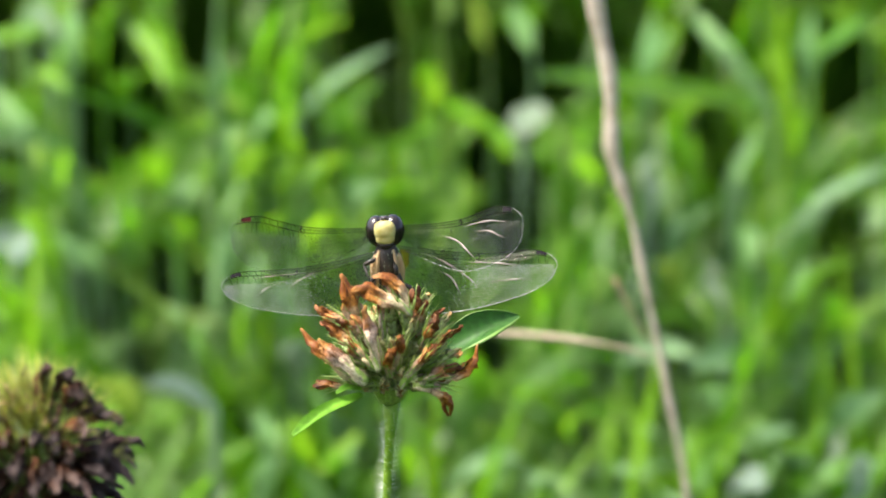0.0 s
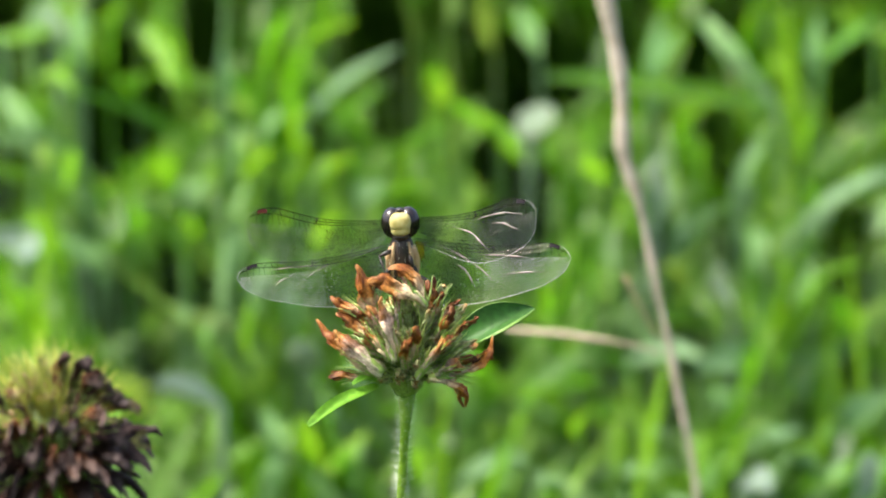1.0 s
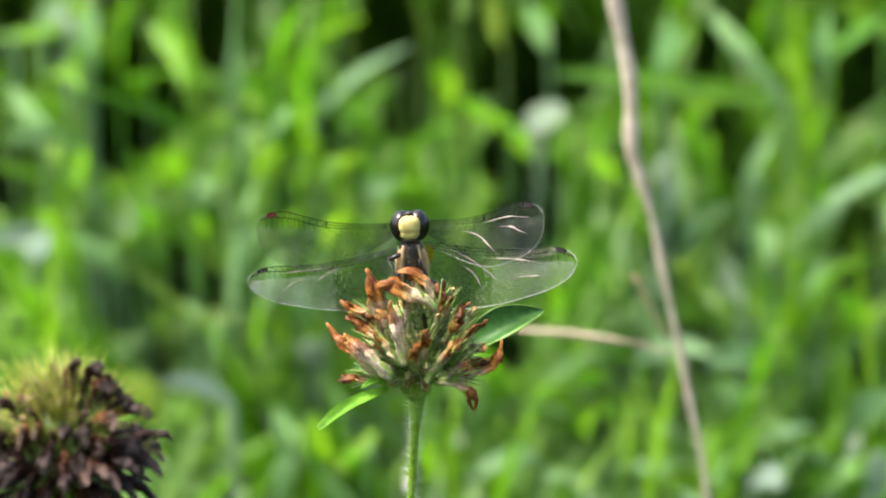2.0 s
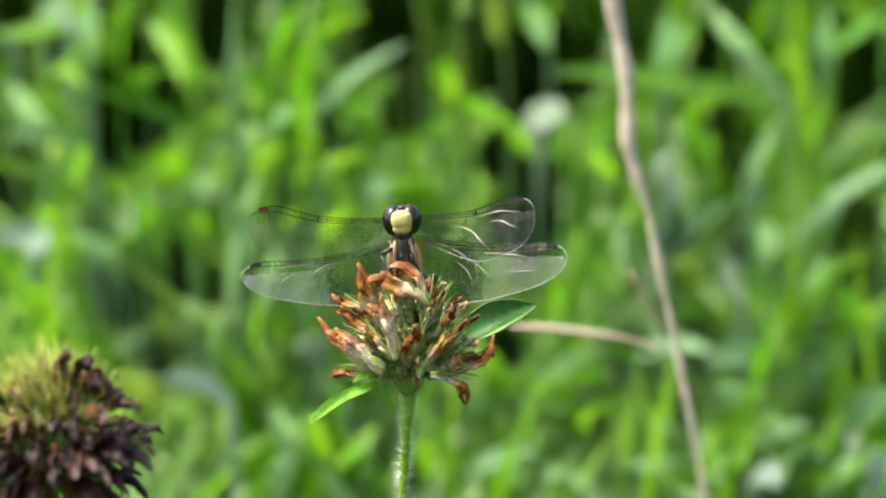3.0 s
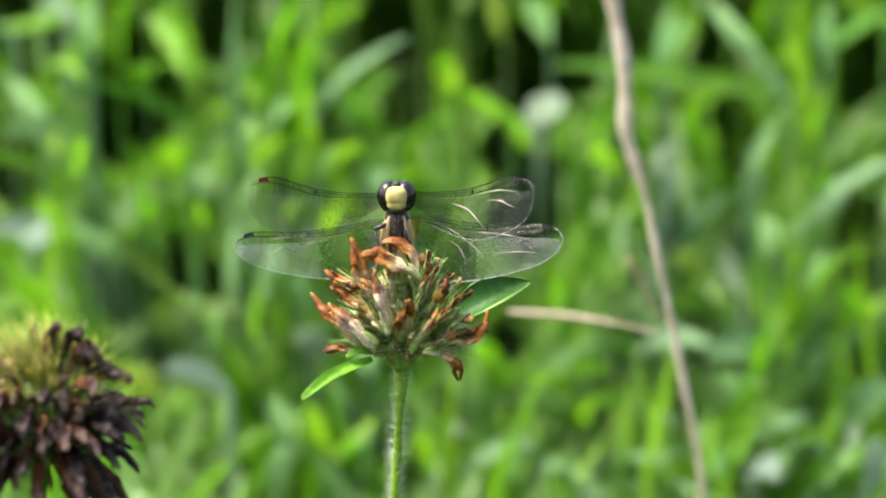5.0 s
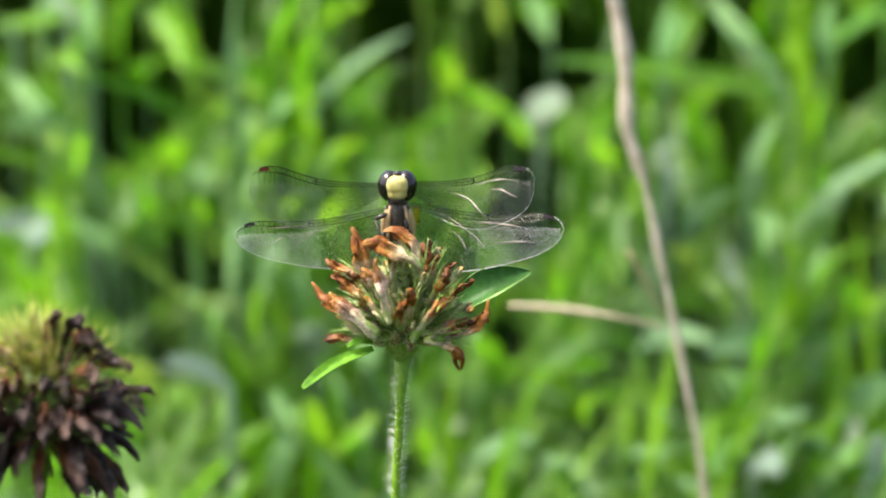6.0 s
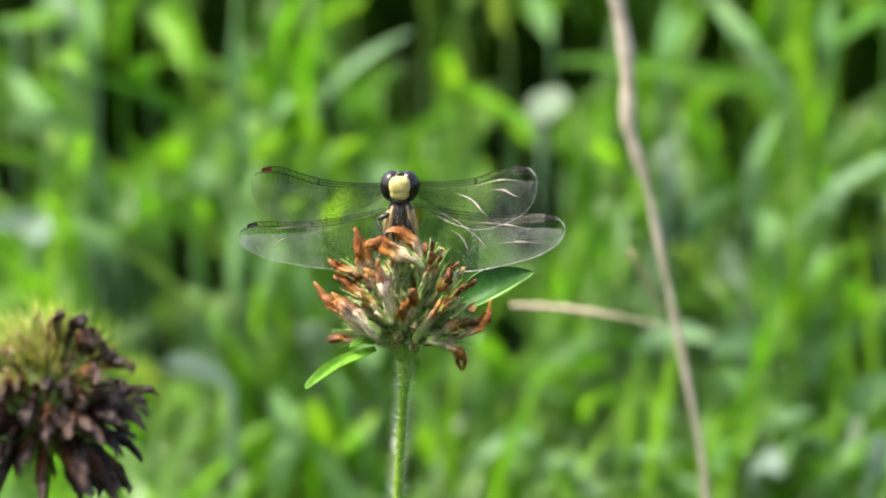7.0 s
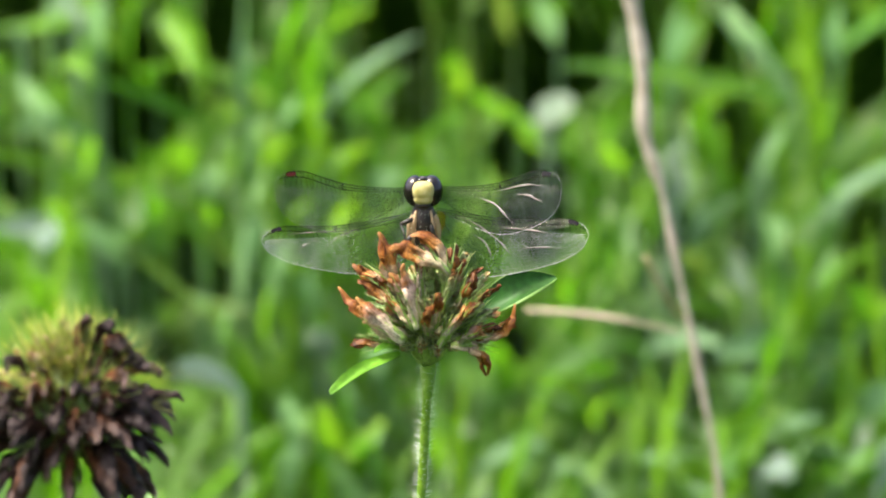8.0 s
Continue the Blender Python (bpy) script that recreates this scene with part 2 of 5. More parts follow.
def amber_material():
    m, nodes, links, b = material("wing_amber", 0.4)
    t = nodes.new("ShaderNodeBsdfTransparent")
    t.inputs[0].default_value = (0.95, 0.72, 0.12, 1)
    d = nodes.new("ShaderNodeBsdfTranslucent")
    d.inputs[0].default_value = (0.8, 0.5, 0.05, 1)
    ms = nodes.new("ShaderNodeMixShader")
    ms.inputs[0].default_value = 0.25
    links.new(t.outputs[0], ms.inputs[1])
    links.new(d.outputs[0], ms.inputs[2])
    links.new(ms.outputs[0], nodes["Material Output"].inputs[0])
    return m


AMBER = amber_material()


# ---- building helpers ----
def mesh_of(name, verts, faces, mat, uvs=None, smooth=True):
    me = bpy.data.meshes.new(name)
    me.from_pydata([tuple(v) for v in verts], [], faces)
    if uvs:
        layer = me.uv_layers.new(name="UVMap")
        idx = np.empty(len(me.loops), dtype=np.int32)
        me.loops.foreach_get("vertex_index", idx)
        layer.data.foreach_set("uv", np.array(uvs, dtype=np.float32)[idx].ravel())
    if smooth:
        me.polygons.foreach_set("use_smooth", [True] * len(me.polygons))
    me.materials.append(mat)
    me.update()
    return me


def part(name, data, parent, label=""):
    """One mesh as a part under a thing or under a part; data: (verts, faces, material[, uvs])."""
    ob = new(name, mesh_of(name, *data))
    ob.parent = parent
    return tagged(ob, label)


def thing(name, label, category, at=(0, 0, 0), group="", kind=""):
    ob = new(name)
    ob.empty_display_size = 0.005
    ob.location = at
    return tagged(ob, label, category, group, kind)


def joined(*pieces):
    verts, faces, uvs = [], [], []
    for p in pieces:
        o = len(verts)
        verts += p[0]
        faces += [tuple(i + o for i in f) for f in p[1]]
        uvs += p[2] if len(p) > 2 and p[2] else [(0.0, 0.0)] * len(p[0])
    return verts, faces, uvs


def bezier(a, b, c, n):
    a, b, c = Vector(a), Vector(b), Vector(c)
    return [a * (1 - s) ** 2 + b * 2 * s * (1 - s) + c * s * s for s in [i / (n - 1) for i in range(n)]]


def tube(path, radius, sides=8, flat=1.0, rough=0.0, seed=0, cap=True, crease=0.0, pleat=0.0):
    """A skin along a path. radius: a number or a function of 0..1; flat squeezes it, rough makes it uneven, crease folds one side in, pleat furrows it lengthwise."""
    n, verts, faces, uvs = len(path), [], [], []
    prev = None
    for i, p in enumerate(path):
        s = i / (n - 1)
        d = (path[min(i + 1, n - 1)] - path[max(i - 1, 0)]).normalized()
        if prev is None:
            side = d.cross(Vector((0.31, 0.83, 0.46))).normalized()
        else:
            side = (prev - d * prev.dot(d)).normalized()
        prev = side
        up = d.cross(side)
        r = radius(s) if callable(radius) else radius
        for k in range(sides):
            a = 2 * math.pi * k / sides
            q = r * (1 + rough * noise.noise(Vector((math.cos(a) * 1.4 + seed * 7.1, math.sin(a) * 1.4, s * 4 + seed * 3.3))))
            q *= 1 - crease * max(0, math.cos(a)) ** 3
            if pleat:
                q *= 1 + pleat * math.cos(4 * a + seed + 3 * math.sin(2.5 * s + seed))
            verts.append(p + side * (math.cos(a) * q * flat) + up * (math.sin(a) * q))
            uvs.append((s, k / sides))
    for i in range(n - 1):
        for k in range(sides):
            k2 = (k + 1) % sides
            faces.append((i * sides + k, i * sides + k2, (i + 1) * sides + k2, (i + 1) * sides + k))
    if cap:
        faces.append(tuple(range(sides - 1, -1, -1)))
        faces.append(tuple(range((n - 1) * sides, n * sides)))
    return verts, faces, uvs


def ball(center, rx, ry, rz, rings=12, segs=18, power=1.0, square=1.0):
    verts, faces = [], []
    c = Vector(center)
    for i in range(rings + 1):
        th = math.pi * i / rings
        for k in range(segs):
            a = 2 * math.pi * k / segs
            ca, sa = math.cos(a), math.sin(a)
            ca, sa = math.copysign(abs(ca) ** power, ca), math.copysign(abs(sa) ** power, sa)
            st, ct = math.sin(th) ** square, math.copysign(abs(math.cos(th)) ** square, math.cos(th))
            verts.append(c + Vector((rx * st * ca, ry * st * sa, rz * ct)))
    for i in range(rings):
        for k in range(segs):
            k2 = (k + 1) % segs
            faces.append((i * segs + k, i * segs + k2, (i + 1) * segs + k2, (i + 1) * segs + k)[::-1])
    return verts, faces, [(0.0, 0.0)] * len(verts)


def hairs(roots, length, thick, seed, up=0.3):
    """Fine hairs: slim three-sided spikes. roots: (place, outward)."""
    rnd = random.Random(seed)
    verts, faces = [], []
    for p, d in roots:
        d = (Vector(d) + Vector((rnd.uniform(-.4, .4), rnd.uniform(-.4, .4), up + rnd.uniform(-.3, .3)))).normalized()
        a = d.orthogonal().normalized() * thick
        b = d.cross(a)
        o = len(verts)
        verts += [p + a, p - a * 0.5 + b * 0.87, p - a * 0.5 - b * 0.87, p + d * length * rnd.uniform(0.6, 1.2)]
        faces += [(o, o + 1, o + 3), (o + 1, o + 2, o + 3), (o + 2, o, o + 3)]
    return verts, faces


def blade(base, round_deg, lean, bend, length, width, fold=0.3, n=10, seed=0.0, face=None):
    """A grass blade: it rises from base, leans by lean degrees towards round_deg and bends over by bend degrees more.
    face: the way its broad side turns, in degrees."""
    az = radians(round_deg)
    f = az if face is None else radians(face)
    out = Vector((math.sin(az), math.cos(az), 0))
    p = Vector(base)
    verts, faces, uvs = [], [], []
    step = length / (n - 1)
    for i in range(n):
        s = i / (n - 1)
        th = radians(lean + bend * s ** 1.6)
        d = out * math.sin(th) + Vector((0, 0, math.cos(th)))
        side = Vector((math.cos(f + 0.5 * s * math.sin(seed)), -math.sin(f + 0.5 * s * math.sin(seed)), 0))
        side = (side - d * side.dot(d)).normalized()
        nor = side.cross(d)
        w = width * 0.5 * min(1.0, 0.45 + 2.2 * s) * (1 - s ** 2.6) + 0.0003
        w *= 1 + 0.06 * math.sin(9 * s + seed)
        verts += [p - side * w + nor * w * fold, p.copy(), p + side * w + nor * w * fold]
        uvs += [(s, 0.0), (s, 0.5), (s, 1.0)]
        p = p + d * step
    for i in range(n - 1):
        a = 3 * i
        faces += [(a, a + 1, a + 4, a + 3), (a + 1, a + 2, a + 5, a + 4)]
    return verts, faces, uvs


# ---- ground and meadow ----
def build_ground():
    n, verts, faces = 60, [], []
    for i in range(n + 1):
        for j in range(n + 1):
            u, v = 2 * i / n - 1, 2 * j / n - 1
            x, y = math.copysign(abs(u) ** 4, u) * 400, math.copysign(abs(v) ** 4, v) * 400
            z = 0.012 * noise.noise(Vector((x * 3, y * 3, 0.3)))
            verts.append(Vector((x, y, z)))
    for i in range(n):
        for j in range(n):
            a = i * (n + 1) + j
            faces.append((a, a + n + 1, a + n + 2, a + 1))
    tagged(new("ground", mesh_of("ground", verts, faces, SOIL)), "dark meadow soil under tall grass", "ground", kind="structure")


# gaps in the grass fitted to the camera's view (x, z, radius at 0.5 m depth); they widen along its rays, and only the
# darkened grass shows in them
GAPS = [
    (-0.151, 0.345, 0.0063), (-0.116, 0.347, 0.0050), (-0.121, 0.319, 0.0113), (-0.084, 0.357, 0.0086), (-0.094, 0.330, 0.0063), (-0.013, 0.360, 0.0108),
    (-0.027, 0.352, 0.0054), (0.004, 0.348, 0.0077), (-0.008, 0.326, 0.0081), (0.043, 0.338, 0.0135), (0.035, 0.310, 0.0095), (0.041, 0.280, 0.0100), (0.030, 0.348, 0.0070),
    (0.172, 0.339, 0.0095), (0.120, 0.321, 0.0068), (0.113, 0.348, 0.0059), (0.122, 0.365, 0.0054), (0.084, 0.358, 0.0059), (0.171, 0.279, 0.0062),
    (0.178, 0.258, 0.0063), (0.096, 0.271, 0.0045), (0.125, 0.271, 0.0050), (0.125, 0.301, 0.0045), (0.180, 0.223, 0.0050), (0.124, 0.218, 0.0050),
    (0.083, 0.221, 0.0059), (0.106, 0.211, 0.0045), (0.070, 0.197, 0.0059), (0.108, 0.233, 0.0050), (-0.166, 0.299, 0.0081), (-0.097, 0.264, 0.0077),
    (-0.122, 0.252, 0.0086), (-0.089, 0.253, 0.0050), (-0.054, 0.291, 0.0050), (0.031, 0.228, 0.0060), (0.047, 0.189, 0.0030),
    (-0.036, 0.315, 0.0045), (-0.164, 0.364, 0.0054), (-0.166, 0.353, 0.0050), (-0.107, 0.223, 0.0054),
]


def build_surround(count, seed):
    """The meadow on all other sides, left open round the camera and before it."""
    rnd = random.Random(seed)
    pieces = []
    while len(pieces) < count:
        a, r = rnd.uniform(0, 2 * math.pi), 0.45 + 6.5 * rnd.random() ** 0.8
        x, y = r * math.sin(a), r * math.cos(a)
        if y > -0.4 and abs(x) < 0.42 + 0.35 * max(0.0, y):
            continue
        h = min(rnd.uniform(0.2, 0.5), 0.16 + 0.25 * r)
        pieces.append(blade((x, y, -0.005), rnd.uniform(0, 360), rnd.uniform(3, 26), rnd.uniform(20, 100), h,
                            rnd.uniform(0.012, 0.026), rnd.uniform(0.15, 0.5), 6, rnd.uniform(0, 6)))
    v, f, uv = joined(*pieces)
    tagged(new("surrounding_grass", mesh_of("surrounding_grass", v, f, GRASS, uv)), "green meadow grass all round the clearing", "grass", kind="stuff")


def build_dark_clumps(count, seed):
    """Darkened grass added out of view, in ragged clumps to both sides of the dense stand."""
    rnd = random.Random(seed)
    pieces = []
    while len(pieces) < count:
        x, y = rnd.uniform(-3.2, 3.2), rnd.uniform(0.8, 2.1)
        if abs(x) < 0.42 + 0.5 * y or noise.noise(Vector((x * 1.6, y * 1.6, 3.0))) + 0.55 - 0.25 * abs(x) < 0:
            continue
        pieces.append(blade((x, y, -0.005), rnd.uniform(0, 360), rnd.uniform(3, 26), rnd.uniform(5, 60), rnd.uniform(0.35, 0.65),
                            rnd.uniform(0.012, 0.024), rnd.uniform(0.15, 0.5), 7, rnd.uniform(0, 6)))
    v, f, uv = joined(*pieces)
    tagged(new("sedge_clumps", mesh_of("sedge_clumps", v, f, GRASS_SHADE, uv)), "grass in ragged clumps, darkened as if shaded", "grass", kind="stuff")


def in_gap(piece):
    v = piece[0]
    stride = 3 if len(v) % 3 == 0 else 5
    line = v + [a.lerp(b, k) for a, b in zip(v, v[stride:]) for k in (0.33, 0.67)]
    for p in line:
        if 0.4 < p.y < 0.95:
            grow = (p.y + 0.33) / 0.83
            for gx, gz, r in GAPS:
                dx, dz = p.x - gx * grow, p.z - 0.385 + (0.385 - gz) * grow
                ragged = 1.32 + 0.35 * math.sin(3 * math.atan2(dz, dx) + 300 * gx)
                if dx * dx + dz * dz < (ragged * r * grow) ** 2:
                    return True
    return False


def build_meadow(name, label, count, y0, y1, spread, hmin, hmax, wmin, wmax, seed, bmin, bmax, mat, rise=0.0):
    """Blades strewn between depths y0 and y1; rise: how much taller they grow from front to back."""
    rnd = random.Random(seed)
    pieces = []
    for i in range(count):
        y = y0 + (y1 - y0) * rnd.random() ** 1.3
        half = spread + 0.55 * max(0.0, y)
        x = rnd.uniform(-half, half)
        if 0.55 < y < 0.88 and noise.noise(Vector((x * 14, y * 9, 31))) < 0.0:
            continue
        h = rnd.uniform(hmin, hmax) + rise * (y - y0) / (y1 - y0)
        pieces.append(blade((x, y, -0.005), rnd.uniform(0, 360), rnd.uniform(3, 26), rnd.uniform(bmin, bmax), h,
                            rnd.uniform(wmin, wmax), rnd.uniform(0.15, 0.5), 9, rnd.uniform(0, 6)))
    v, f, uv = joined(*(p for p in pieces if y0 > 0.8 or y1 < 0.4 or not in_gap(p)))
    tagged(new(name, mesh_of(name, v, f, mat, uv)), label, "grass", kind="stuff")


def build_leaf_field(name, label, count, y0, y1, spread, hmin, hmax, seed, mats, rise=0.0, long=(0.02, 0.05), wide=(0.005, 0.0095), bare=0.3):
    """Leafy shoots: thin culms with many short broad leaves that point up and out. mats: the grass tones, which come in
    patches.
    """
    rnd = random.Random(seed)
    kinds = [[] for _ in mats]
    for i in range(count):
        y = rnd.uniform(y0, y1)
        half = spread + 0.22 * (y + 0.33)
        x = rnd.uniform(-half, half)
        patch = noise.noise(Vector((x * 11, y * 4, seed * 1.7))) + rnd.uniform(-0.3, 0.3)
        pieces = kinds[min(len(mats) - 1, max(0, int((patch * 0.9 + 0.5) * len(mats))))]
        h = rnd.uniform(hmin, hmax) + rise * (y - y0) / (y1 - y0)
        lean = Vector((rnd.uniform(-0.2, 0.2), rnd.uniform(-0.15, 0.1), 1)).normalized()
        foot = Vector((x, y, -0.005))
        culm = tube([foot + lean * h * k / 4 for k in range(5)], lambda s: 0.0012 - 0.0006 * s, 4)
        if not in_gap(culm):
            pieces.append(culm)
        az = rnd.uniform(0, 360)
        leaves = rnd.randint(6, 9)
        for k in range(leaves):
            z = h * (bare + (1 - bare) * (k + rnd.random()) / leaves)
            az += 180 + rnd.uniform(-80, 80)
            leaf = blade(foot + lean * z, az, rnd.uniform(18, 62), rnd.uniform(5, 55), rnd.uniform(*long),
                         rnd.uniform(*wide), rnd.uniform(0.1, 0.35), 7, rnd.uniform(0, 6), face=rnd.uniform(-70, 70))
            if not in_gap(leaf):
                pieces.append(leaf)
    for mat, pieces in zip(mats, kinds):
        if pieces:
            v, f, uv = joined(*pieces)
            tagged(new(name, mesh_of(name, v, f, mat, uv)), label, "grass", kind="stuff")


build_ground()
build_leaf_field("tall_leafy_grass", "tall bright green meadow grass with short broad leaves", 640, 0.62, 0.86, 0.03, 0.28, 0.36, 61, [GRASS_SUN, GRASS, GRASS_SUN], 0.12)
build_leaf_field("leafy_grass", "bright green leafy meadow grass with short leaves", 640, 0.57, 0.78, 0.03, 0.21, 0.3, 51, [GRASS_SUN, GRASS, GRASS_LOW], 0.13)
build_leaf_field("pale_leafy_grass", "pale green low meadow grass with short glossy leaves", 540, 0.45, 0.62, 0.02, 0.15, 0.24, 53, [GRASS, GRASS_LOW, GRASS_LOW], 0.08)
build_leaf_field("low_leafy_grass", "pale green short meadow grass with glossy leaves", 380, 0.36, 0.47, 0.02, 0.14, 0.2, 63, [GRASS_LOW, GRASS_SUN, GRASS_LOW], 0.04)
build_meadow("fine_grass", "fine green meadow grass with slender blades", 320, 0.5, 0.7, 0.05, 0.24, 0.36, 0.0028, 0.006, 19, 5, 60, GRASS, 0.08)
build_meadow("front_pale_grass", "pale green low grass with sunlit arching tips", 170, 0.33, 0.43, 0.0, 0.2, 0.25, 0.006, 0.0105, 71, 20, 75, GRASS_LOW, 0.03)
build_meadow("front_slender_grass", "yellow-green grass with sunlit arching tips", 150, 0.44, 0.53, 0.0, 0.26, 0.32, 0.005, 0.009, 73, 15, 70, GRASS_SUN, 0.03)
build_meadow("mid_grass", "bright green meadow grass with narrow upright blades", 200, 0.58, 0.76, 0.06, 0.27, 0.34, 0.005, 0.009, 17, 10, 70, GRASS, 0.06)
build_meadow("deep_grass", "dense tall grass, darkened for the shade behind the lighter grass", 9000, 0.92, 1.7, 0.16, 0.42, 0.7, 0.008, 0.016, 14, 10, 70, GRASS_SHADE)
build_meadow("far_grass", "far dense green meadow grass", 4000, 1.7, 7.0, 0.3, 0.3, 0.6, 0.008, 0.016, 12, 10, 95, GRASS)
build_surround(26000, 41)
build_dark_clumps(5200, 43)
build_meadow("undergrowth", "short dense green grass round the clover stems", 900, -0.25, 0.36, 0.35, 0.08, 0.16, 0.004, 0.008, 13, 10, 95, GRASS)


BLADE_KINDS = {
    "g": (GRASS_ONE, "bright green broad meadow grass blade"),
    "y": (GRASS_YELLOW, "sunlit yellow-green broad grass blade"),
    "p": (GRASS_PALE, "grey-green grass blade, lightened for sky sheen"),
    "b": (GRASS_BRIGHT, "vivid yellow-green grass blade"),
    "d": (GRASS_DULL, "dull olive green grass blade"),
    "w": (GRASS_SHEEN, "short broad grass blade, whitened for sky sheen"),
}
blade_rnd = random.Random(77)


def single_blade(low, over, tip, y, width, kind):
    """A single grass blade rooted in the ground; low, over and tip are (x, z) places on its way up, y its depth."""
    mat, label = BLADE_KINDS[kind]
    low, over, tip = (Vector((p[0], y + d, p[1])) for p, d in ((low, 0.02), (over, 0.0), (tip, -0.035)))
    longer = 0.0 if kind == "w" else 0.1
    tip = tip + (tip - over) * longer
    low = low + (low - over) * longer
    foot = Vector((low.x + (low.x - over.x) * 0.3, y + 0.04, -0.005))
    path = bezier(foot, foot.lerp(low, 0.6) + (low - over) * 0.2, low, 6)[:-1] + bezier(low, over * 2 - (low + tip) / 2, tip, 12)
    turn = blade_rnd.uniform(-0.6, 0.6)
    verts, faces, uvs = [], [], []
    n = len(path)
    for i, p in enumerate(path):
        s = i / (n - 1)
        d = (path[min(i + 1, n - 1)] - path[max(i - 1, 0)]).normalized()
        side = d.cross(Vector((math.sin(turn), -0.75, 0.65))).normalized()
        nor = side.cross(d)
        lam = max(0.0, (s - 0.27) / 0.73)
        if kind == "w":
            w = width * 0.38 * math.sin(math.pi * lam) ** 0.8 + 0.0006
        else:
            w = width * (0.43 if y < 0.5 else 0.37) * min(1.0, 2.2 * lam) ** 0.8 * (1 - max(0.0, (lam - 0.35) / 0.65) ** 1.9) + 0.0005
        for q, lift in ((-1, 0.28), (-0.5, 0.1), (0, 0), (0.5, 0.1), (1, 0.28)):
            verts.append(p + side * (w * q) + nor * (w * lift))
            uvs.append((s, q))
    for i in range(n - 1):
        for k in range(4):
            a = 5 * i + k
            faces.append((a, a + 1, a + 6, a + 5))
    ob = new("grass_blade", mesh_of("grass_blade", verts, faces, mat, uvs))
    rib = tube([p + Vector((0, -0.0004, 0)) for p in path], lambda s: 0.0007 * (1 - 0.8 * s), 5)
    part("midrib", (rib[0], rib[1], GRASS_PALE), ob, "pale green midrib")
    return tagged(ob, label, "grass blade", "tall grass blades behind the flower")


single_blade((-0.166, 0.353), (-0.158, 0.362), (-0.146, 0.370), 0.56, 0.0140, "p")
single_blade((-0.147, 0.331), (-0.143, 0.349), (-0.137, 0.365), 0.56, 0.0144, "p")
single_blade((-0.131, 0.325), (-0.127, 0.347), (-0.120, 0.370), 0.55, 0.0119, "g")
single_blade((-0.103, 0.336), (-0.105, 0.357), (-0.102, 0.377), 0.57, 0.0126, "g")
single_blade((-0.086, 0.328), (-0.105, 0.338), (-0.120, 0.337), 0.55, 0.0119, "g")
single_blade((-0.080, 0.324), (-0.078, 0.345), (-0.074, 0.375), 0.53, 0.0144, "p")
single_blade((-0.067, 0.319), (-0.060, 0.345), (-0.052, 0.365), 0.53, 0.0128, "g")
single_blade((-0.150, 0.303), (-0.154, 0.322), (-0.156, 0.339), 0.55, 0.0131, "y")
single_blade((-0.159, 0.302), (-0.159, 0.321), (-0.162, 0.336), 0.52, 0.0110, "p")
single_blade((-0.135, 0.298), (-0.146, 0.313), (-0.159, 0.317), 0.51, 0.0109, "p")
single_blade((-0.084, 0.301), (-0.086, 0.317), (-0.094, 0.327), 0.55, 0.0147, "y")
single_blade((-0.096, 0.310), (-0.114, 0.324), (-0.133, 0.334), 0.53, 0.0107, "g")
single_blade((-0.073, 0.289), (-0.073, 0.306), (-0.069, 0.324), 0.53, 0.0167, "p")
single_blade((-0.178, 0.325), (-0.174, 0.341), (-0.167, 0.356), 0.55, 0.0143, "p")
single_blade((-0.187, 0.352), (-0.166, 0.354), (-0.146, 0.357), 0.56, 0.0091, "g")
single_blade((-0.063, 0.293), (-0.057, 0.312), (-0.042, 0.330), 0.51, 0.0133, "y")
single_blade((-0.048, 0.296), (-0.049, 0.310), (-0.051, 0.320), 0.53, 0.0139, "y")
single_blade((-0.049, 0.344), (-0.043, 0.359), (-0.038, 0.376), 0.58, 0.0172, "g")
single_blade((-0.053, 0.317), (-0.049, 0.331), (-0.043, 0.343), 0.54, 0.0118, "g")
single_blade((-0.046, 0.320), (-0.029, 0.336), (-0.008, 0.350), 0.55, 0.0131, "p")
single_blade((-0.038, 0.310), (-0.026, 0.324), (-0.012, 0.336), 0.54, 0.0099, "g")
single_blade((-0.002, 0.350), (-0.003, 0.361), (-0.006, 0.377), 0.55, 0.0119, "d")
single_blade((0.010, 0.319), (0.007, 0.334), (0.009, 0.344), 0.55, 0.0127, "y")
single_blade((0.017, 0.301), (0.015, 0.341), (0.012, 0.377), 0.55, 0.0107, "d")
single_blade((0.035, 0.312), (0.023, 0.322), (0.014, 0.332), 0.52, 0.0095, "g")
single_blade((0.045, 0.303), (0.035, 0.316), (0.020, 0.328), 0.51, 0.0100, "g")
single_blade((0.054, 0.345), (0.049, 0.356), (0.042, 0.367), 0.57, 0.0105, "p")
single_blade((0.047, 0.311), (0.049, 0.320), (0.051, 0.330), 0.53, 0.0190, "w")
single_blade((-0.014, 0.296), (-0.001, 0.312), (0.011, 0.319), 0.53, 0.0139, "g")
single_blade((-0.009, 0.282), (-0.007, 0.298), (-0.003, 0.312), 0.53, 0.0121, "y")
single_blade((0.035, 0.347), (0.031, 0.359), (0.026, 0.376), 0.58, 0.0111, "d")
single_blade((-0.046, 0.291), (-0.037, 0.303), (-0.023, 0.311), 0.51, 0.0133, "b")
single_blade((-0.031, 0.283), (-0.026, 0.299), (-0.022, 0.311), 0.52, 0.0115, "g")
single_blade((0.155, 0.322), (0.110, 0.333), (0.058, 0.341), 0.54, 0.0132, "g")
single_blade((0.156, 0.327), (0.135, 0.343), (0.112, 0.366), 0.57, 0.0126, "p")
single_blade((0.167, 0.266), (0.157, 0.339), (0.150, 0.381), 0.56, 0.0135, "b")
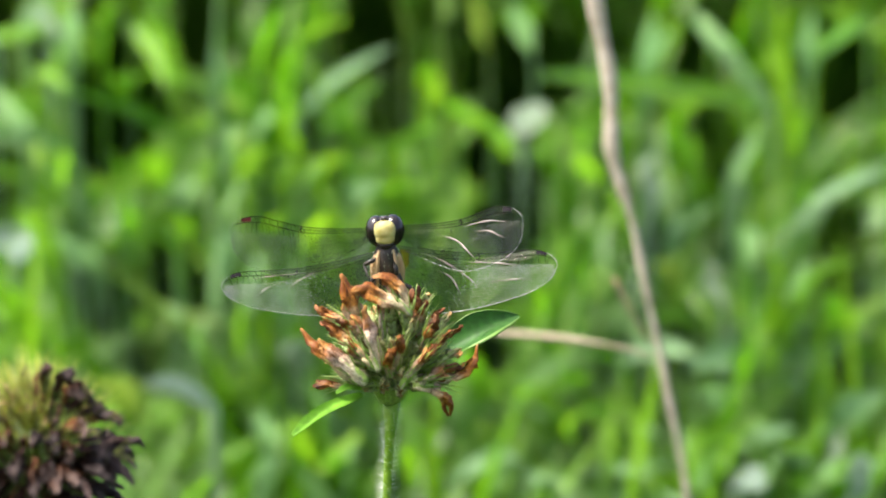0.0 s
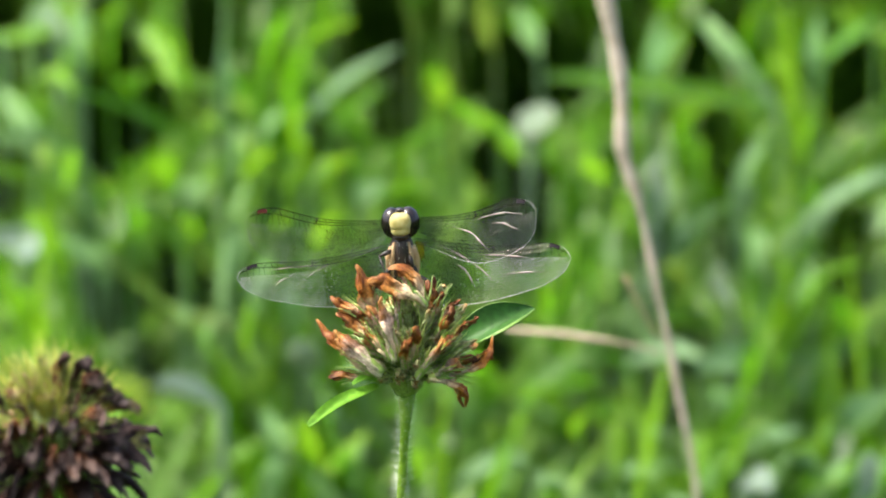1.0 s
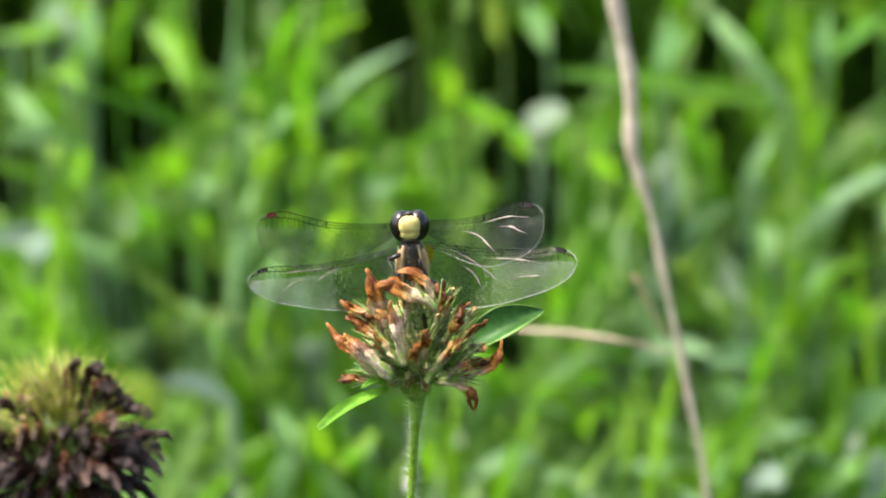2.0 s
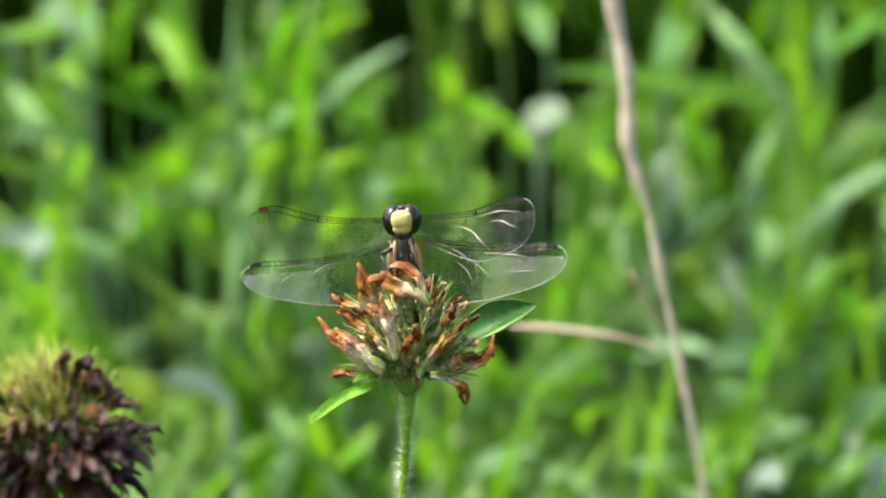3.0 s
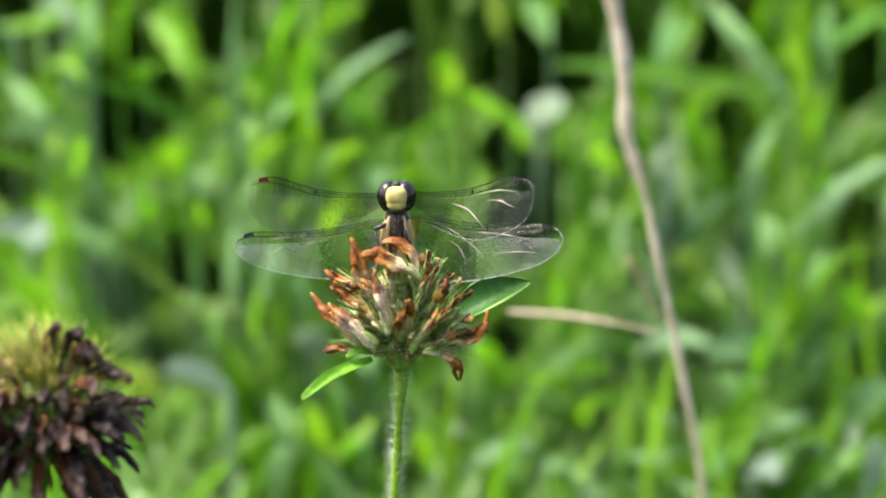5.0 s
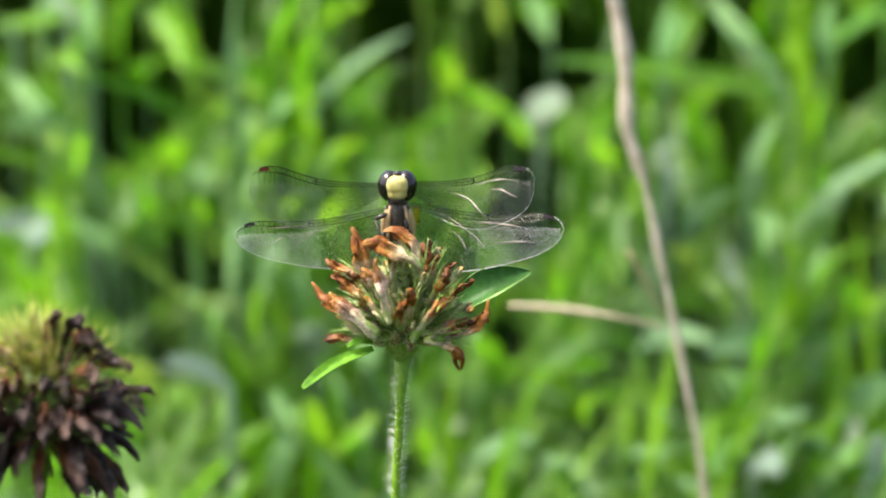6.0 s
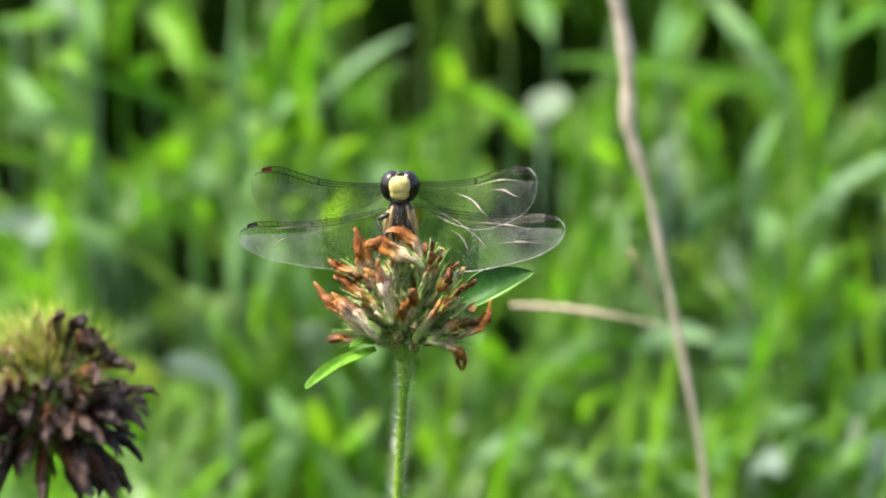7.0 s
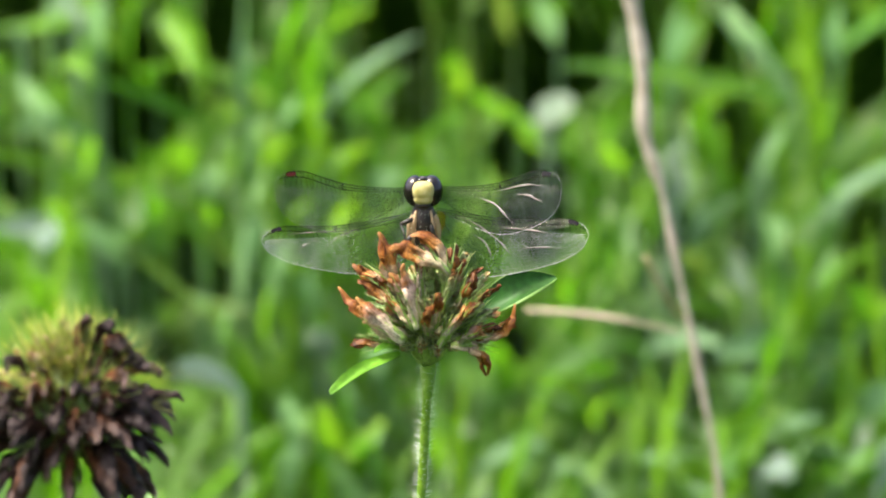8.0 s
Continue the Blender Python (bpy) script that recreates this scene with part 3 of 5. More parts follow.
single_blade((0.103, 0.340), (0.100, 0.351), (0.097, 0.364), 0.54, 0.0146, "p")
single_blade((0.131, 0.274), (0.133, 0.305), (0.138, 0.327), 0.50, 0.0126, "p")
single_blade((0.120, 0.290), (0.110, 0.312), (0.103, 0.329), 0.51, 0.0104, "g")
single_blade((0.094, 0.288), (0.096, 0.311), (0.102, 0.329), 0.54, 0.0108, "d")
single_blade((0.098, 0.279), (0.095, 0.296), (0.091, 0.310), 0.50, 0.0139, "w")
single_blade((0.198, 0.361), (0.184, 0.354), (0.165, 0.345), 0.56, 0.0125, "g")
single_blade((0.170, 0.327), (0.164, 0.344), (0.160, 0.364), 0.54, 0.0118, "p")
single_blade((0.159, 0.260), (0.166, 0.291), (0.187, 0.309), 0.50, 0.0103, "p")
single_blade((0.191, 0.314), (0.179, 0.319), (0.165, 0.312), 0.52, 0.0096, "d")
single_blade((0.068, 0.275), (0.070, 0.303), (0.068, 0.322), 0.51, 0.0118, "g")
single_blade((-0.136, 0.270), (-0.152, 0.277), (-0.167, 0.280), 0.49, 0.0128, "w")
single_blade((-0.138, 0.260), (-0.141, 0.275), (-0.145, 0.291), 0.49, 0.0093, "g")
single_blade((-0.131, 0.274), (-0.139, 0.290), (-0.144, 0.304), 0.52, 0.0119, "p")
single_blade((-0.118, 0.283), (-0.119, 0.299), (-0.115, 0.311), 0.52, 0.0119, "g")
single_blade((-0.099, 0.276), (-0.093, 0.292), (-0.081, 0.301), 0.52, 0.0142, "p")
single_blade((-0.095, 0.263), (-0.103, 0.277), (-0.109, 0.291), 0.51, 0.0118, "g")
single_blade((-0.100, 0.238), (-0.113, 0.260), (-0.131, 0.281), 0.50, 0.0094, "d")
single_blade((-0.122, 0.253), (-0.126, 0.269), (-0.133, 0.282), 0.49, 0.0115, "p")
single_blade((-0.154, 0.242), (-0.151, 0.258), (-0.156, 0.271), 0.46, 0.0111, "g")
single_blade((-0.155, 0.290), (-0.168, 0.299), (-0.182, 0.306), 0.53, 0.0098, "g")
single_blade((-0.079, 0.249), (-0.080, 0.269), (-0.085, 0.285), 0.50, 0.0117, "g")
single_blade((-0.102, 0.235), (-0.089, 0.245), (-0.071, 0.251), 0.48, 0.0114, "d")
single_blade((-0.061, 0.214), (-0.058, 0.247), (-0.053, 0.264), 0.46, 0.0162, "b")
single_blade((0.129, 0.241), (0.121, 0.258), (0.113, 0.274), 0.48, 0.0105, "w")
single_blade((0.140, 0.216), (0.138, 0.255), (0.132, 0.279), 0.45, 0.0110, "y")
single_blade((0.146, 0.253), (0.137, 0.272), (0.126, 0.283), 0.50, 0.0108, "p")
single_blade((0.156, 0.236), (0.151, 0.256), (0.147, 0.274), 0.47, 0.0112, "p")
single_blade((0.066, 0.247), (0.067, 0.269), (0.064, 0.287), 0.47, 0.0130, "g")
single_blade((0.082, 0.249), (0.077, 0.274), (0.074, 0.289), 0.47, 0.0108, "p")
single_blade((0.104, 0.261), (0.108, 0.277), (0.118, 0.291), 0.51, 0.0118, "p")
single_blade((0.122, 0.235), (0.107, 0.247), (0.091, 0.251), 0.48, 0.0101, "g")
single_blade((0.153, 0.263), (0.152, 0.288), (0.147, 0.303), 0.48, 0.0101, "g")
single_blade((0.183, 0.227), (0.169, 0.247), (0.155, 0.262), 0.47, 0.0104, "g")
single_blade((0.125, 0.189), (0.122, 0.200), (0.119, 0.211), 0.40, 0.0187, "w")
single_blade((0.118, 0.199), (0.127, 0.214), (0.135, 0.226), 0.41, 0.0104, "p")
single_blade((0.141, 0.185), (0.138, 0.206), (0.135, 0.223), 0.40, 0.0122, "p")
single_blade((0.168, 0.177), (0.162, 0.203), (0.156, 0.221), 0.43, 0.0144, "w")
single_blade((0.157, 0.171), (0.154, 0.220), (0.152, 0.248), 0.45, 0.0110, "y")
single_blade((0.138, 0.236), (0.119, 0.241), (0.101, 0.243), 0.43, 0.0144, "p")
single_blade((0.105, 0.203), (0.107, 0.218), (0.100, 0.235), 0.43, 0.0107, "p")
single_blade((0.055, 0.196), (0.071, 0.208), (0.090, 0.218), 0.39, 0.0109, "p")
single_blade((0.086, 0.216), (0.078, 0.233), (0.065, 0.241), 0.46, 0.0111, "g")
single_blade((0.107, 0.185), (0.104, 0.198), (0.101, 0.206), 0.40, 0.0095, "y")
single_blade((0.077, 0.205), (0.071, 0.217), (0.058, 0.223), 0.45, 0.0110, "g")
single_blade((0.009, 0.174), (0.009, 0.200), (0.004, 0.220), 0.44, 0.0116, "y")
single_blade((0.010, 0.185), (0.025, 0.204), (0.039, 0.218), 0.41, 0.0116, "p")
single_blade((0.039, 0.205), (0.028, 0.217), (0.017, 0.224), 0.45, 0.0122, "p")
single_blade((0.033, 0.222), (0.024, 0.235), (0.018, 0.246), 0.44, 0.0100, "g")
single_blade((-0.036, 0.226), (-0.039, 0.241), (-0.044, 0.252), 0.43, 0.0127, "w")
single_blade((-0.032, 0.190), (-0.027, 0.209), (-0.021, 0.222), 0.43, 0.0148, "p")
single_blade((-0.038, 0.185), (-0.036, 0.208), (-0.038, 0.225), 0.40, 0.0122, "y")
single_blade((-0.017, 0.185), (-0.019, 0.202), (-0.022, 0.216), 0.40, 0.0102, "g")
single_blade((0.054, 0.205), (0.047, 0.220), (0.036, 0.230), 0.43, 0.0115, "p")
single_blade((-0.074, 0.214), (-0.083, 0.224), (-0.095, 0.236), 0.44, 0.0156, "w")
single_blade((-0.066, 0.209), (-0.071, 0.233), (-0.073, 0.248), 0.43, 0.0127, "g")
single_blade((-0.096, 0.212), (-0.101, 0.229), (-0.108, 0.241), 0.42, 0.0106, "d")
single_blade((0.042, 0.180), (0.040, 0.195), (0.050, 0.205), 0.42, 0.0113, "p")
single_blade((0.088, 0.185), (0.084, 0.198), (0.075, 0.202), 0.40, 0.0110, "g")
single_blade((0.125, 0.207), (0.118, 0.220), (0.107, 0.233), 0.45, 0.0105, "p")
single_blade((-0.010, 0.222), (-0.004, 0.214), (0.000, 0.200), 0.44, 0.0104, "d")
single_blade((0.082, 0.229), (0.092, 0.240), (0.103, 0.244), 0.45, 0.0105, "p")
single_blade((0.179, 0.259), (0.176, 0.272), (0.180, 0.286), 0.48, 0.0109, "d")
single_blade((0.018, 0.247), (0.026, 0.256), (0.039, 0.267), 0.47, 0.0112, "d")
single_blade((0.055, 0.234), (0.046, 0.247), (0.033, 0.256), 0.47, 0.0108, "g")
single_blade((0.106, 0.254), (0.100, 0.266), (0.091, 0.274), 0.48, 0.0109, "d")
single_blade((-0.030, 0.260), (-0.033, 0.282), (-0.037, 0.304), 0.50, 0.0179, "b")
single_blade((0.150, 0.200), (0.158, 0.212), (0.163, 0.222), 0.43, 0.0123, "p")
single_blade((0.069, 0.184), (0.084, 0.190), (0.107, 0.193), 0.42, 0.0113, "p")
single_blade((0.027, 0.189), (0.043, 0.196), (0.059, 0.200), 0.40, 0.0118, "p")
single_blade((0.114, 0.187), (0.115, 0.201), (0.109, 0.214), 0.41, 0.0100, "p")
single_blade((-0.011, 0.229), (-0.013, 0.247), (-0.011, 0.265), 0.47, 0.0130, "b")
single_blade((0.147, 0.326), (0.127, 0.347), (0.110, 0.365), 0.50, 0.0125, "p")
single_blade((0.157, 0.303), (0.148, 0.342), (0.140, 0.375), 0.50, 0.0104, "y")
single_blade((0.132, 0.328), (0.100, 0.336), (0.052, 0.342), 0.49, 0.0108, "y")
single_blade((0.132, 0.297), (0.132, 0.308), (0.132, 0.321), 0.48, 0.0117, "p")
single_blade((0.096, 0.339), (0.097, 0.349), (0.099, 0.359), 0.50, 0.0115, "p")
single_blade((0.095, 0.298), (0.093, 0.308), (0.092, 0.316), 0.47, 0.0131, "w")
single_blade((0.121, 0.252), (0.114, 0.263), (0.107, 0.273), 0.44, 0.0116, "w")
single_blade((0.138, 0.264), (0.132, 0.277), (0.125, 0.289), 0.46, 0.0114, "p")
single_blade((0.147, 0.275), (0.157, 0.295), (0.172, 0.309), 0.46, 0.0099, "p")
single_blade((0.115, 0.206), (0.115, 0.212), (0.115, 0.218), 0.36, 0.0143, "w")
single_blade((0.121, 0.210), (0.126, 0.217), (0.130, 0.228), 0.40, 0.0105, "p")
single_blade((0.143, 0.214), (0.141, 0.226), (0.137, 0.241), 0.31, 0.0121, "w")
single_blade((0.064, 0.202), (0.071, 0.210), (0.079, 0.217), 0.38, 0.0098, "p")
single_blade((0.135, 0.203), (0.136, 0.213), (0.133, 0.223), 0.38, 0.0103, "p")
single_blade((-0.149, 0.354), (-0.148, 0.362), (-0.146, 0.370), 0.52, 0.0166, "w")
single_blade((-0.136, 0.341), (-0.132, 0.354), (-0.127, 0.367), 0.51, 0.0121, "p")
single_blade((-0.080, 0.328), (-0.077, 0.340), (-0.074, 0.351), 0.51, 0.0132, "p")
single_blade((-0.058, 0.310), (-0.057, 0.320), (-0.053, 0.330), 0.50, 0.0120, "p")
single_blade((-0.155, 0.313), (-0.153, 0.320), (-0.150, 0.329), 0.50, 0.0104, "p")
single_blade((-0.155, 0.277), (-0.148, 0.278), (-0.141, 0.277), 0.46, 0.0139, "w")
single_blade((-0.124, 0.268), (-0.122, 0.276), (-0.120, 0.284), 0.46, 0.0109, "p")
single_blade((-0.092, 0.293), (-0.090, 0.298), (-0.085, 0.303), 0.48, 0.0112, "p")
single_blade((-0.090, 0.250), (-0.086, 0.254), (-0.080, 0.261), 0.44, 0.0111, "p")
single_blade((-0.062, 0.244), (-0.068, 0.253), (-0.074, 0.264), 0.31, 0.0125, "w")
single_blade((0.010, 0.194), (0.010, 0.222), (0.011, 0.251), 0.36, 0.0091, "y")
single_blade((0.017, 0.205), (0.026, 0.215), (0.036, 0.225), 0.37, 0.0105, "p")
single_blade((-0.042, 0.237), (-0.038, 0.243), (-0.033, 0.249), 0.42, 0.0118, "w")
single_blade((0.006, 0.329), (0.008, 0.335), (0.011, 0.342), 0.50, 0.0141, "b")
single_blade((0.021, 0.326), (0.030, 0.322), (0.040, 0.316), 0.50, 0.0089, "g")
single_blade((-0.017, 0.231), (-0.019, 0.243), (-0.018, 0.253), 0.40, 0.0101, "p")
single_blade((0.054, 0.226), (0.059, 0.235), (0.067, 0.241), 0.42, 0.0099, "g")
single_blade((0.148, 0.198), (0.146, 0.227), (0.142, 0.251), 0.40, 0.0101, "y")
single_blade((0.137, 0.235), (0.142, 0.252), (0.145, 0.271), 0.44, 0.0097, "y")
single_blade((0.076, 0.216), (0.070, 0.224), (0.062, 0.231), 0.41, 0.0107, "g")
single_blade((0.104, 0.206), (0.110, 0.216), (0.111, 0.227), 0.40, 0.0101, "g")
single_blade((0.051, 0.201), (0.047, 0.211), (0.042, 0.217), 0.37, 0.0105, "p")
single_blade((0.091, 0.214), (0.087, 0.221), (0.081, 0.227), 0.40, 0.0101, "p")
single_blade((-0.051, 0.231), (-0.053, 0.251), (-0.052, 0.267), 0.40, 0.0105, "y")
single_blade((-0.035, 0.208), (-0.039, 0.222), (-0.041, 0.231), 0.36, 0.0100, "y")
single_blade((-0.024, 0.208), (-0.023, 0.220), (-0.020, 0.228), 0.36, 0.0095, "g")
single_blade((-0.035, 0.279), (-0.032, 0.290), (-0.027, 0.300), 0.42, 0.0113, "b")
single_blade((-0.022, 0.279), (-0.024, 0.289), (-0.026, 0.298), 0.43, 0.0105, "b")
single_blade((-0.052, 0.282), (-0.048, 0.291), (-0.042, 0.298), 0.44, 0.0097, "y")
single_blade((-0.010, 0.296), (-0.002, 0.302), (0.009, 0.306), 0.45, 0.0098, "g")
single_blade((-0.067, 0.300), (-0.060, 0.309), (-0.052, 0.317), 0.47, 0.0101, "y")
single_blade((-0.103, 0.297), (-0.099, 0.305), (-0.092, 0.314), 0.48, 0.0102, "y")
single_blade((-0.154, 0.337), (-0.143, 0.341), (-0.130, 0.337), 0.50, 0.0104, "y")
single_blade((-0.111, 0.359), (-0.100, 0.351), (-0.092, 0.339), 0.50, 0.0110, "y")
single_blade((-0.042, 0.355), (-0.033, 0.359), (-0.024, 0.364), 0.50, 0.0115, "y")
single_blade((0.158, 0.303), (0.153, 0.321), (0.152, 0.334), 0.48, 0.0102, "y")
single_blade((0.073, 0.299), (0.067, 0.307), (0.062, 0.316), 0.46, 0.0089, "g")
single_blade((0.111, 0.298), (0.108, 0.311), (0.105, 0.322), 0.47, 0.0090, "y")
single_blade((0.172, 0.244), (0.165, 0.252), (0.156, 0.261), 0.44, 0.0097, "y")
single_blade((0.135, 0.226), (0.130, 0.239), (0.129, 0.252), 0.42, 0.0099, "y")
single_blade((-0.051, 0.197), (-0.049, 0.221), (-0.047, 0.241), 0.37, 0.0127, "p")
single_blade((-0.038, 0.202), (-0.036, 0.220), (-0.035, 0.241), 0.36, 0.0108, "y")
single_blade((-0.029, 0.219), (-0.031, 0.233), (-0.034, 0.247), 0.39, 0.0113, "p")
single_blade((-0.020, 0.202), (-0.018, 0.216), (-0.017, 0.233), 0.36, 0.0104, "p")
single_blade((-0.060, 0.237), (-0.059, 0.255), (-0.055, 0.272), 0.41, 0.0116, "y")
single_blade((-0.047, 0.245), (-0.046, 0.260), (-0.043, 0.274), 0.42, 0.0118, "p")
single_blade((0.001, 0.202), (0.000, 0.216), (0.001, 0.233), 0.36, 0.0095, "y")
single_blade((0.027, 0.199), (0.029, 0.213), (0.031, 0.231), 0.37, 0.0110, "p")
single_blade((0.151, 0.221), (0.154, 0.232), (0.157, 0.245), 0.38, 0.0116, "p")
single_blade((0.138, 0.203), (0.142, 0.216), (0.149, 0.228), 0.35, 0.0120, "p")
single_blade((0.128, 0.197), (0.125, 0.213), (0.123, 0.227), 0.37, 0.0101, "p")
single_blade((0.141, 0.206), (0.143, 0.219), (0.144, 0.236), 0.34, 0.0097, "y")
single_blade((0.108, 0.197), (0.104, 0.209), (0.101, 0.223), 0.38, 0.0107, "p")
single_blade((0.078, 0.199), (0.080, 0.211), (0.085, 0.223), 0.37, 0.0105, "p")
single_blade((0.040, 0.225), (0.045, 0.235), (0.052, 0.243), 0.40, 0.0105, "y")
single_blade((-0.073, 0.263), (-0.069, 0.278), (-0.062, 0.291), 0.44, 0.0116, "p")
single_blade((-0.042, 0.298), (-0.037, 0.305), (-0.031, 0.315), 0.46, 0.0104, "p")
single_blade((0.121, 0.229), (0.119, 0.241), (0.119, 0.255), 0.41, 0.0102, "g")
single_blade((0.060, 0.215), (0.058, 0.227), (0.054, 0.237), 0.38, 0.0098, "y")
single_blade((0.146, 0.258), (0.150, 0.271), (0.156, 0.281), 0.43, 0.0100, "g")
single_blade((0.023, 0.231), (0.021, 0.243), (0.020, 0.251), 0.40, 0.0092, "y")
single_blade((-0.089, 0.281), (-0.086, 0.287), (-0.081, 0.296), 0.45, 0.0108, "y")
single_blade((-0.135, 0.296), (-0.131, 0.306), (-0.126, 0.317), 0.47, 0.0111, "g")
single_blade((-0.112, 0.279), (-0.107, 0.290), (-0.105, 0.301), 0.46, 0.0104, "g")
single_blade((-0.072, 0.252), (-0.069, 0.271), (-0.065, 0.290), 0.43, 0.0138, "p")
single_blade((-0.058, 0.252), (-0.056, 0.267), (-0.052, 0.283), 0.43, 0.0129, "p")
single_blade((-0.043, 0.256), (-0.041, 0.271), (-0.038, 0.285), 0.43, 0.0115, "y")
single_blade((-0.023, 0.291), (-0.019, 0.299), (-0.011, 0.306), 0.46, 0.0104, "p")
single_blade((-0.069, 0.286), (-0.065, 0.297), (-0.060, 0.307), 0.46, 0.0124, "p")
single_blade((-0.049, 0.297), (-0.046, 0.305), (-0.040, 0.314), 0.46, 0.0109, "y")
single_blade((-0.079, 0.239), (-0.074, 0.251), (-0.069, 0.266), 0.41, 0.0112, "p")
single_blade((0.065, 0.252), (0.063, 0.267), (0.061, 0.281), 0.43, 0.0105, "g")
single_blade((0.054, 0.250), (0.051, 0.261), (0.050, 0.271), 0.44, 0.0092, "g")


# ---- the clover heads ----
MM = 0.001


def floret(parent, base, tip, bow, width, petal, seed, calyx_mat, calyx_len=3.2, teeth=2.6, via=None):
    """One wilted floret, sizes in millimetres: a green toothed calyx that holds a bent, crumpled corolla with two side petals."""
    rnd = random.Random(seed)
    a, c = Vector(base), Vector(tip)
    mid = Vector(via) if via else (a + c) / 2 + Vector((0, 0, bow))
    n = 20
    path = [p * MM for p in bezier(a, mid, c, n)]
    w = 0.98 * width * MM
    long = (c - a).length
    d = (c - a).normalized()
    side = d.orthogonal().normalized()
    side.rotate(Matrix.Rotation(rnd.uniform(0, 6.28), 3, d))
    hook = side * rnd.uniform(-0.9, 0.9) * width * MM + Vector((0, 0, rnd.uniform(-0.5, 0.3))) * width * MM

    def wob(i, k, freq):
        return Vector((noise.noise(Vector((i * freq, seed + k, 0.0))), noise.noise(Vector((i * freq, seed + k, 5.0))), noise.noise(Vector((i * freq, seed + k, 9.0)))))

    path = [q + wob(i, 0, 0.4) * 0.0006 * min(1.0, i / 7) + hook * max(0.0, (i / (n - 1) - 0.6) / 0.4) ** 2 for i, q in enumerate(path)]

    def fat(s):
        swell = 0.36 + 0.64 * math.sin(math.pi * min(1.0, 0.08 + 0.8 * s)) ** 0.8
        return w * swell * (1 - 0.72 * max(0.0, (s - 0.66) / 0.34) ** 1.7) + 0.00006

    body = tube(path, fat, 16, rnd.uniform(0.4, 0.75), 0.9, seed, True, 0.65, rnd.uniform(0.14, 0.3))
    pieces = [body]
    along = lambda s: path[round(s * (n - 1))] / MM
    for k, sg in ((0, 1), (1, -1)):
        s2 = side * sg
        st = rnd.uniform(0.3, 0.5)
        flap = [p * MM for p in bezier(along(st), along(0.75) + s2 * width * rnd.uniform(0.5, 1.1), along(rnd.uniform(0.8, 1.0)) + s2 * width * rnd.uniform(-0.2, 0.8), 11)]
        flap = [q + wob(i, k + 2, 0.6) * 0.0006 for i, q in enumerate(flap)]
        bn = tube(flap, lambda s: w * 0.55 * math.sin(math.pi * (0.1 + 0.8 * s)) + 0.00005, 8, 0.16, 0.9, seed + 40 + k, True, 0.6, 0.25)
        pieces.append((bn[0], bn[1], [(0.35 + 0.65 * u, v) for u, v in bn[2]]))
    v, f, uv = joined(*pieces)
    # calyx: a slim ribbed cup with five long teeth
    k = min(calyx_len, long * 0.45)
    ax = (mid - a).normalized()
    cpath = [(a + ax * (k * i / 5)) * MM for i in range(6)]
    cup = tube(cpath, lambda s: w * (0.36 + 0.22 * math.sin(1.5 * s + 0.3)) + 0.0001, 10, 1.0, 0.2, seed, True, 0.0, 0.12)
    pieces = [cup]
    sx = ax.orthogonal().normalized()
    sy = ax.cross(sx)
    for i in range(5):
        an = 2 * math.pi * i / 5 + rnd.uniform(-0.3, 0.3)
        o = sx * math.cos(an) + sy * math.sin(an)
        p0 = a + ax * k * 0.85 + o * width * 0.5
        p2 = p0 + ax * teeth * rnd.uniform(0.9, 1.7) + o * rnd.uniform(0.3, 1.7)
        pieces.append(tube([p * MM for p in bezier(p0, (p0 + p2) / 2 + o * 0.2, p2, 5)], lambda s: 0.00016 * (1 - s) + 0.00002, 5))
    cv, cf, cuv = joined(*pieces)
    ca = part("floret", (cv, cf, calyx_mat, cuv), parent)
    part("corolla", (v, f, petal, uv), ca)
    return ca


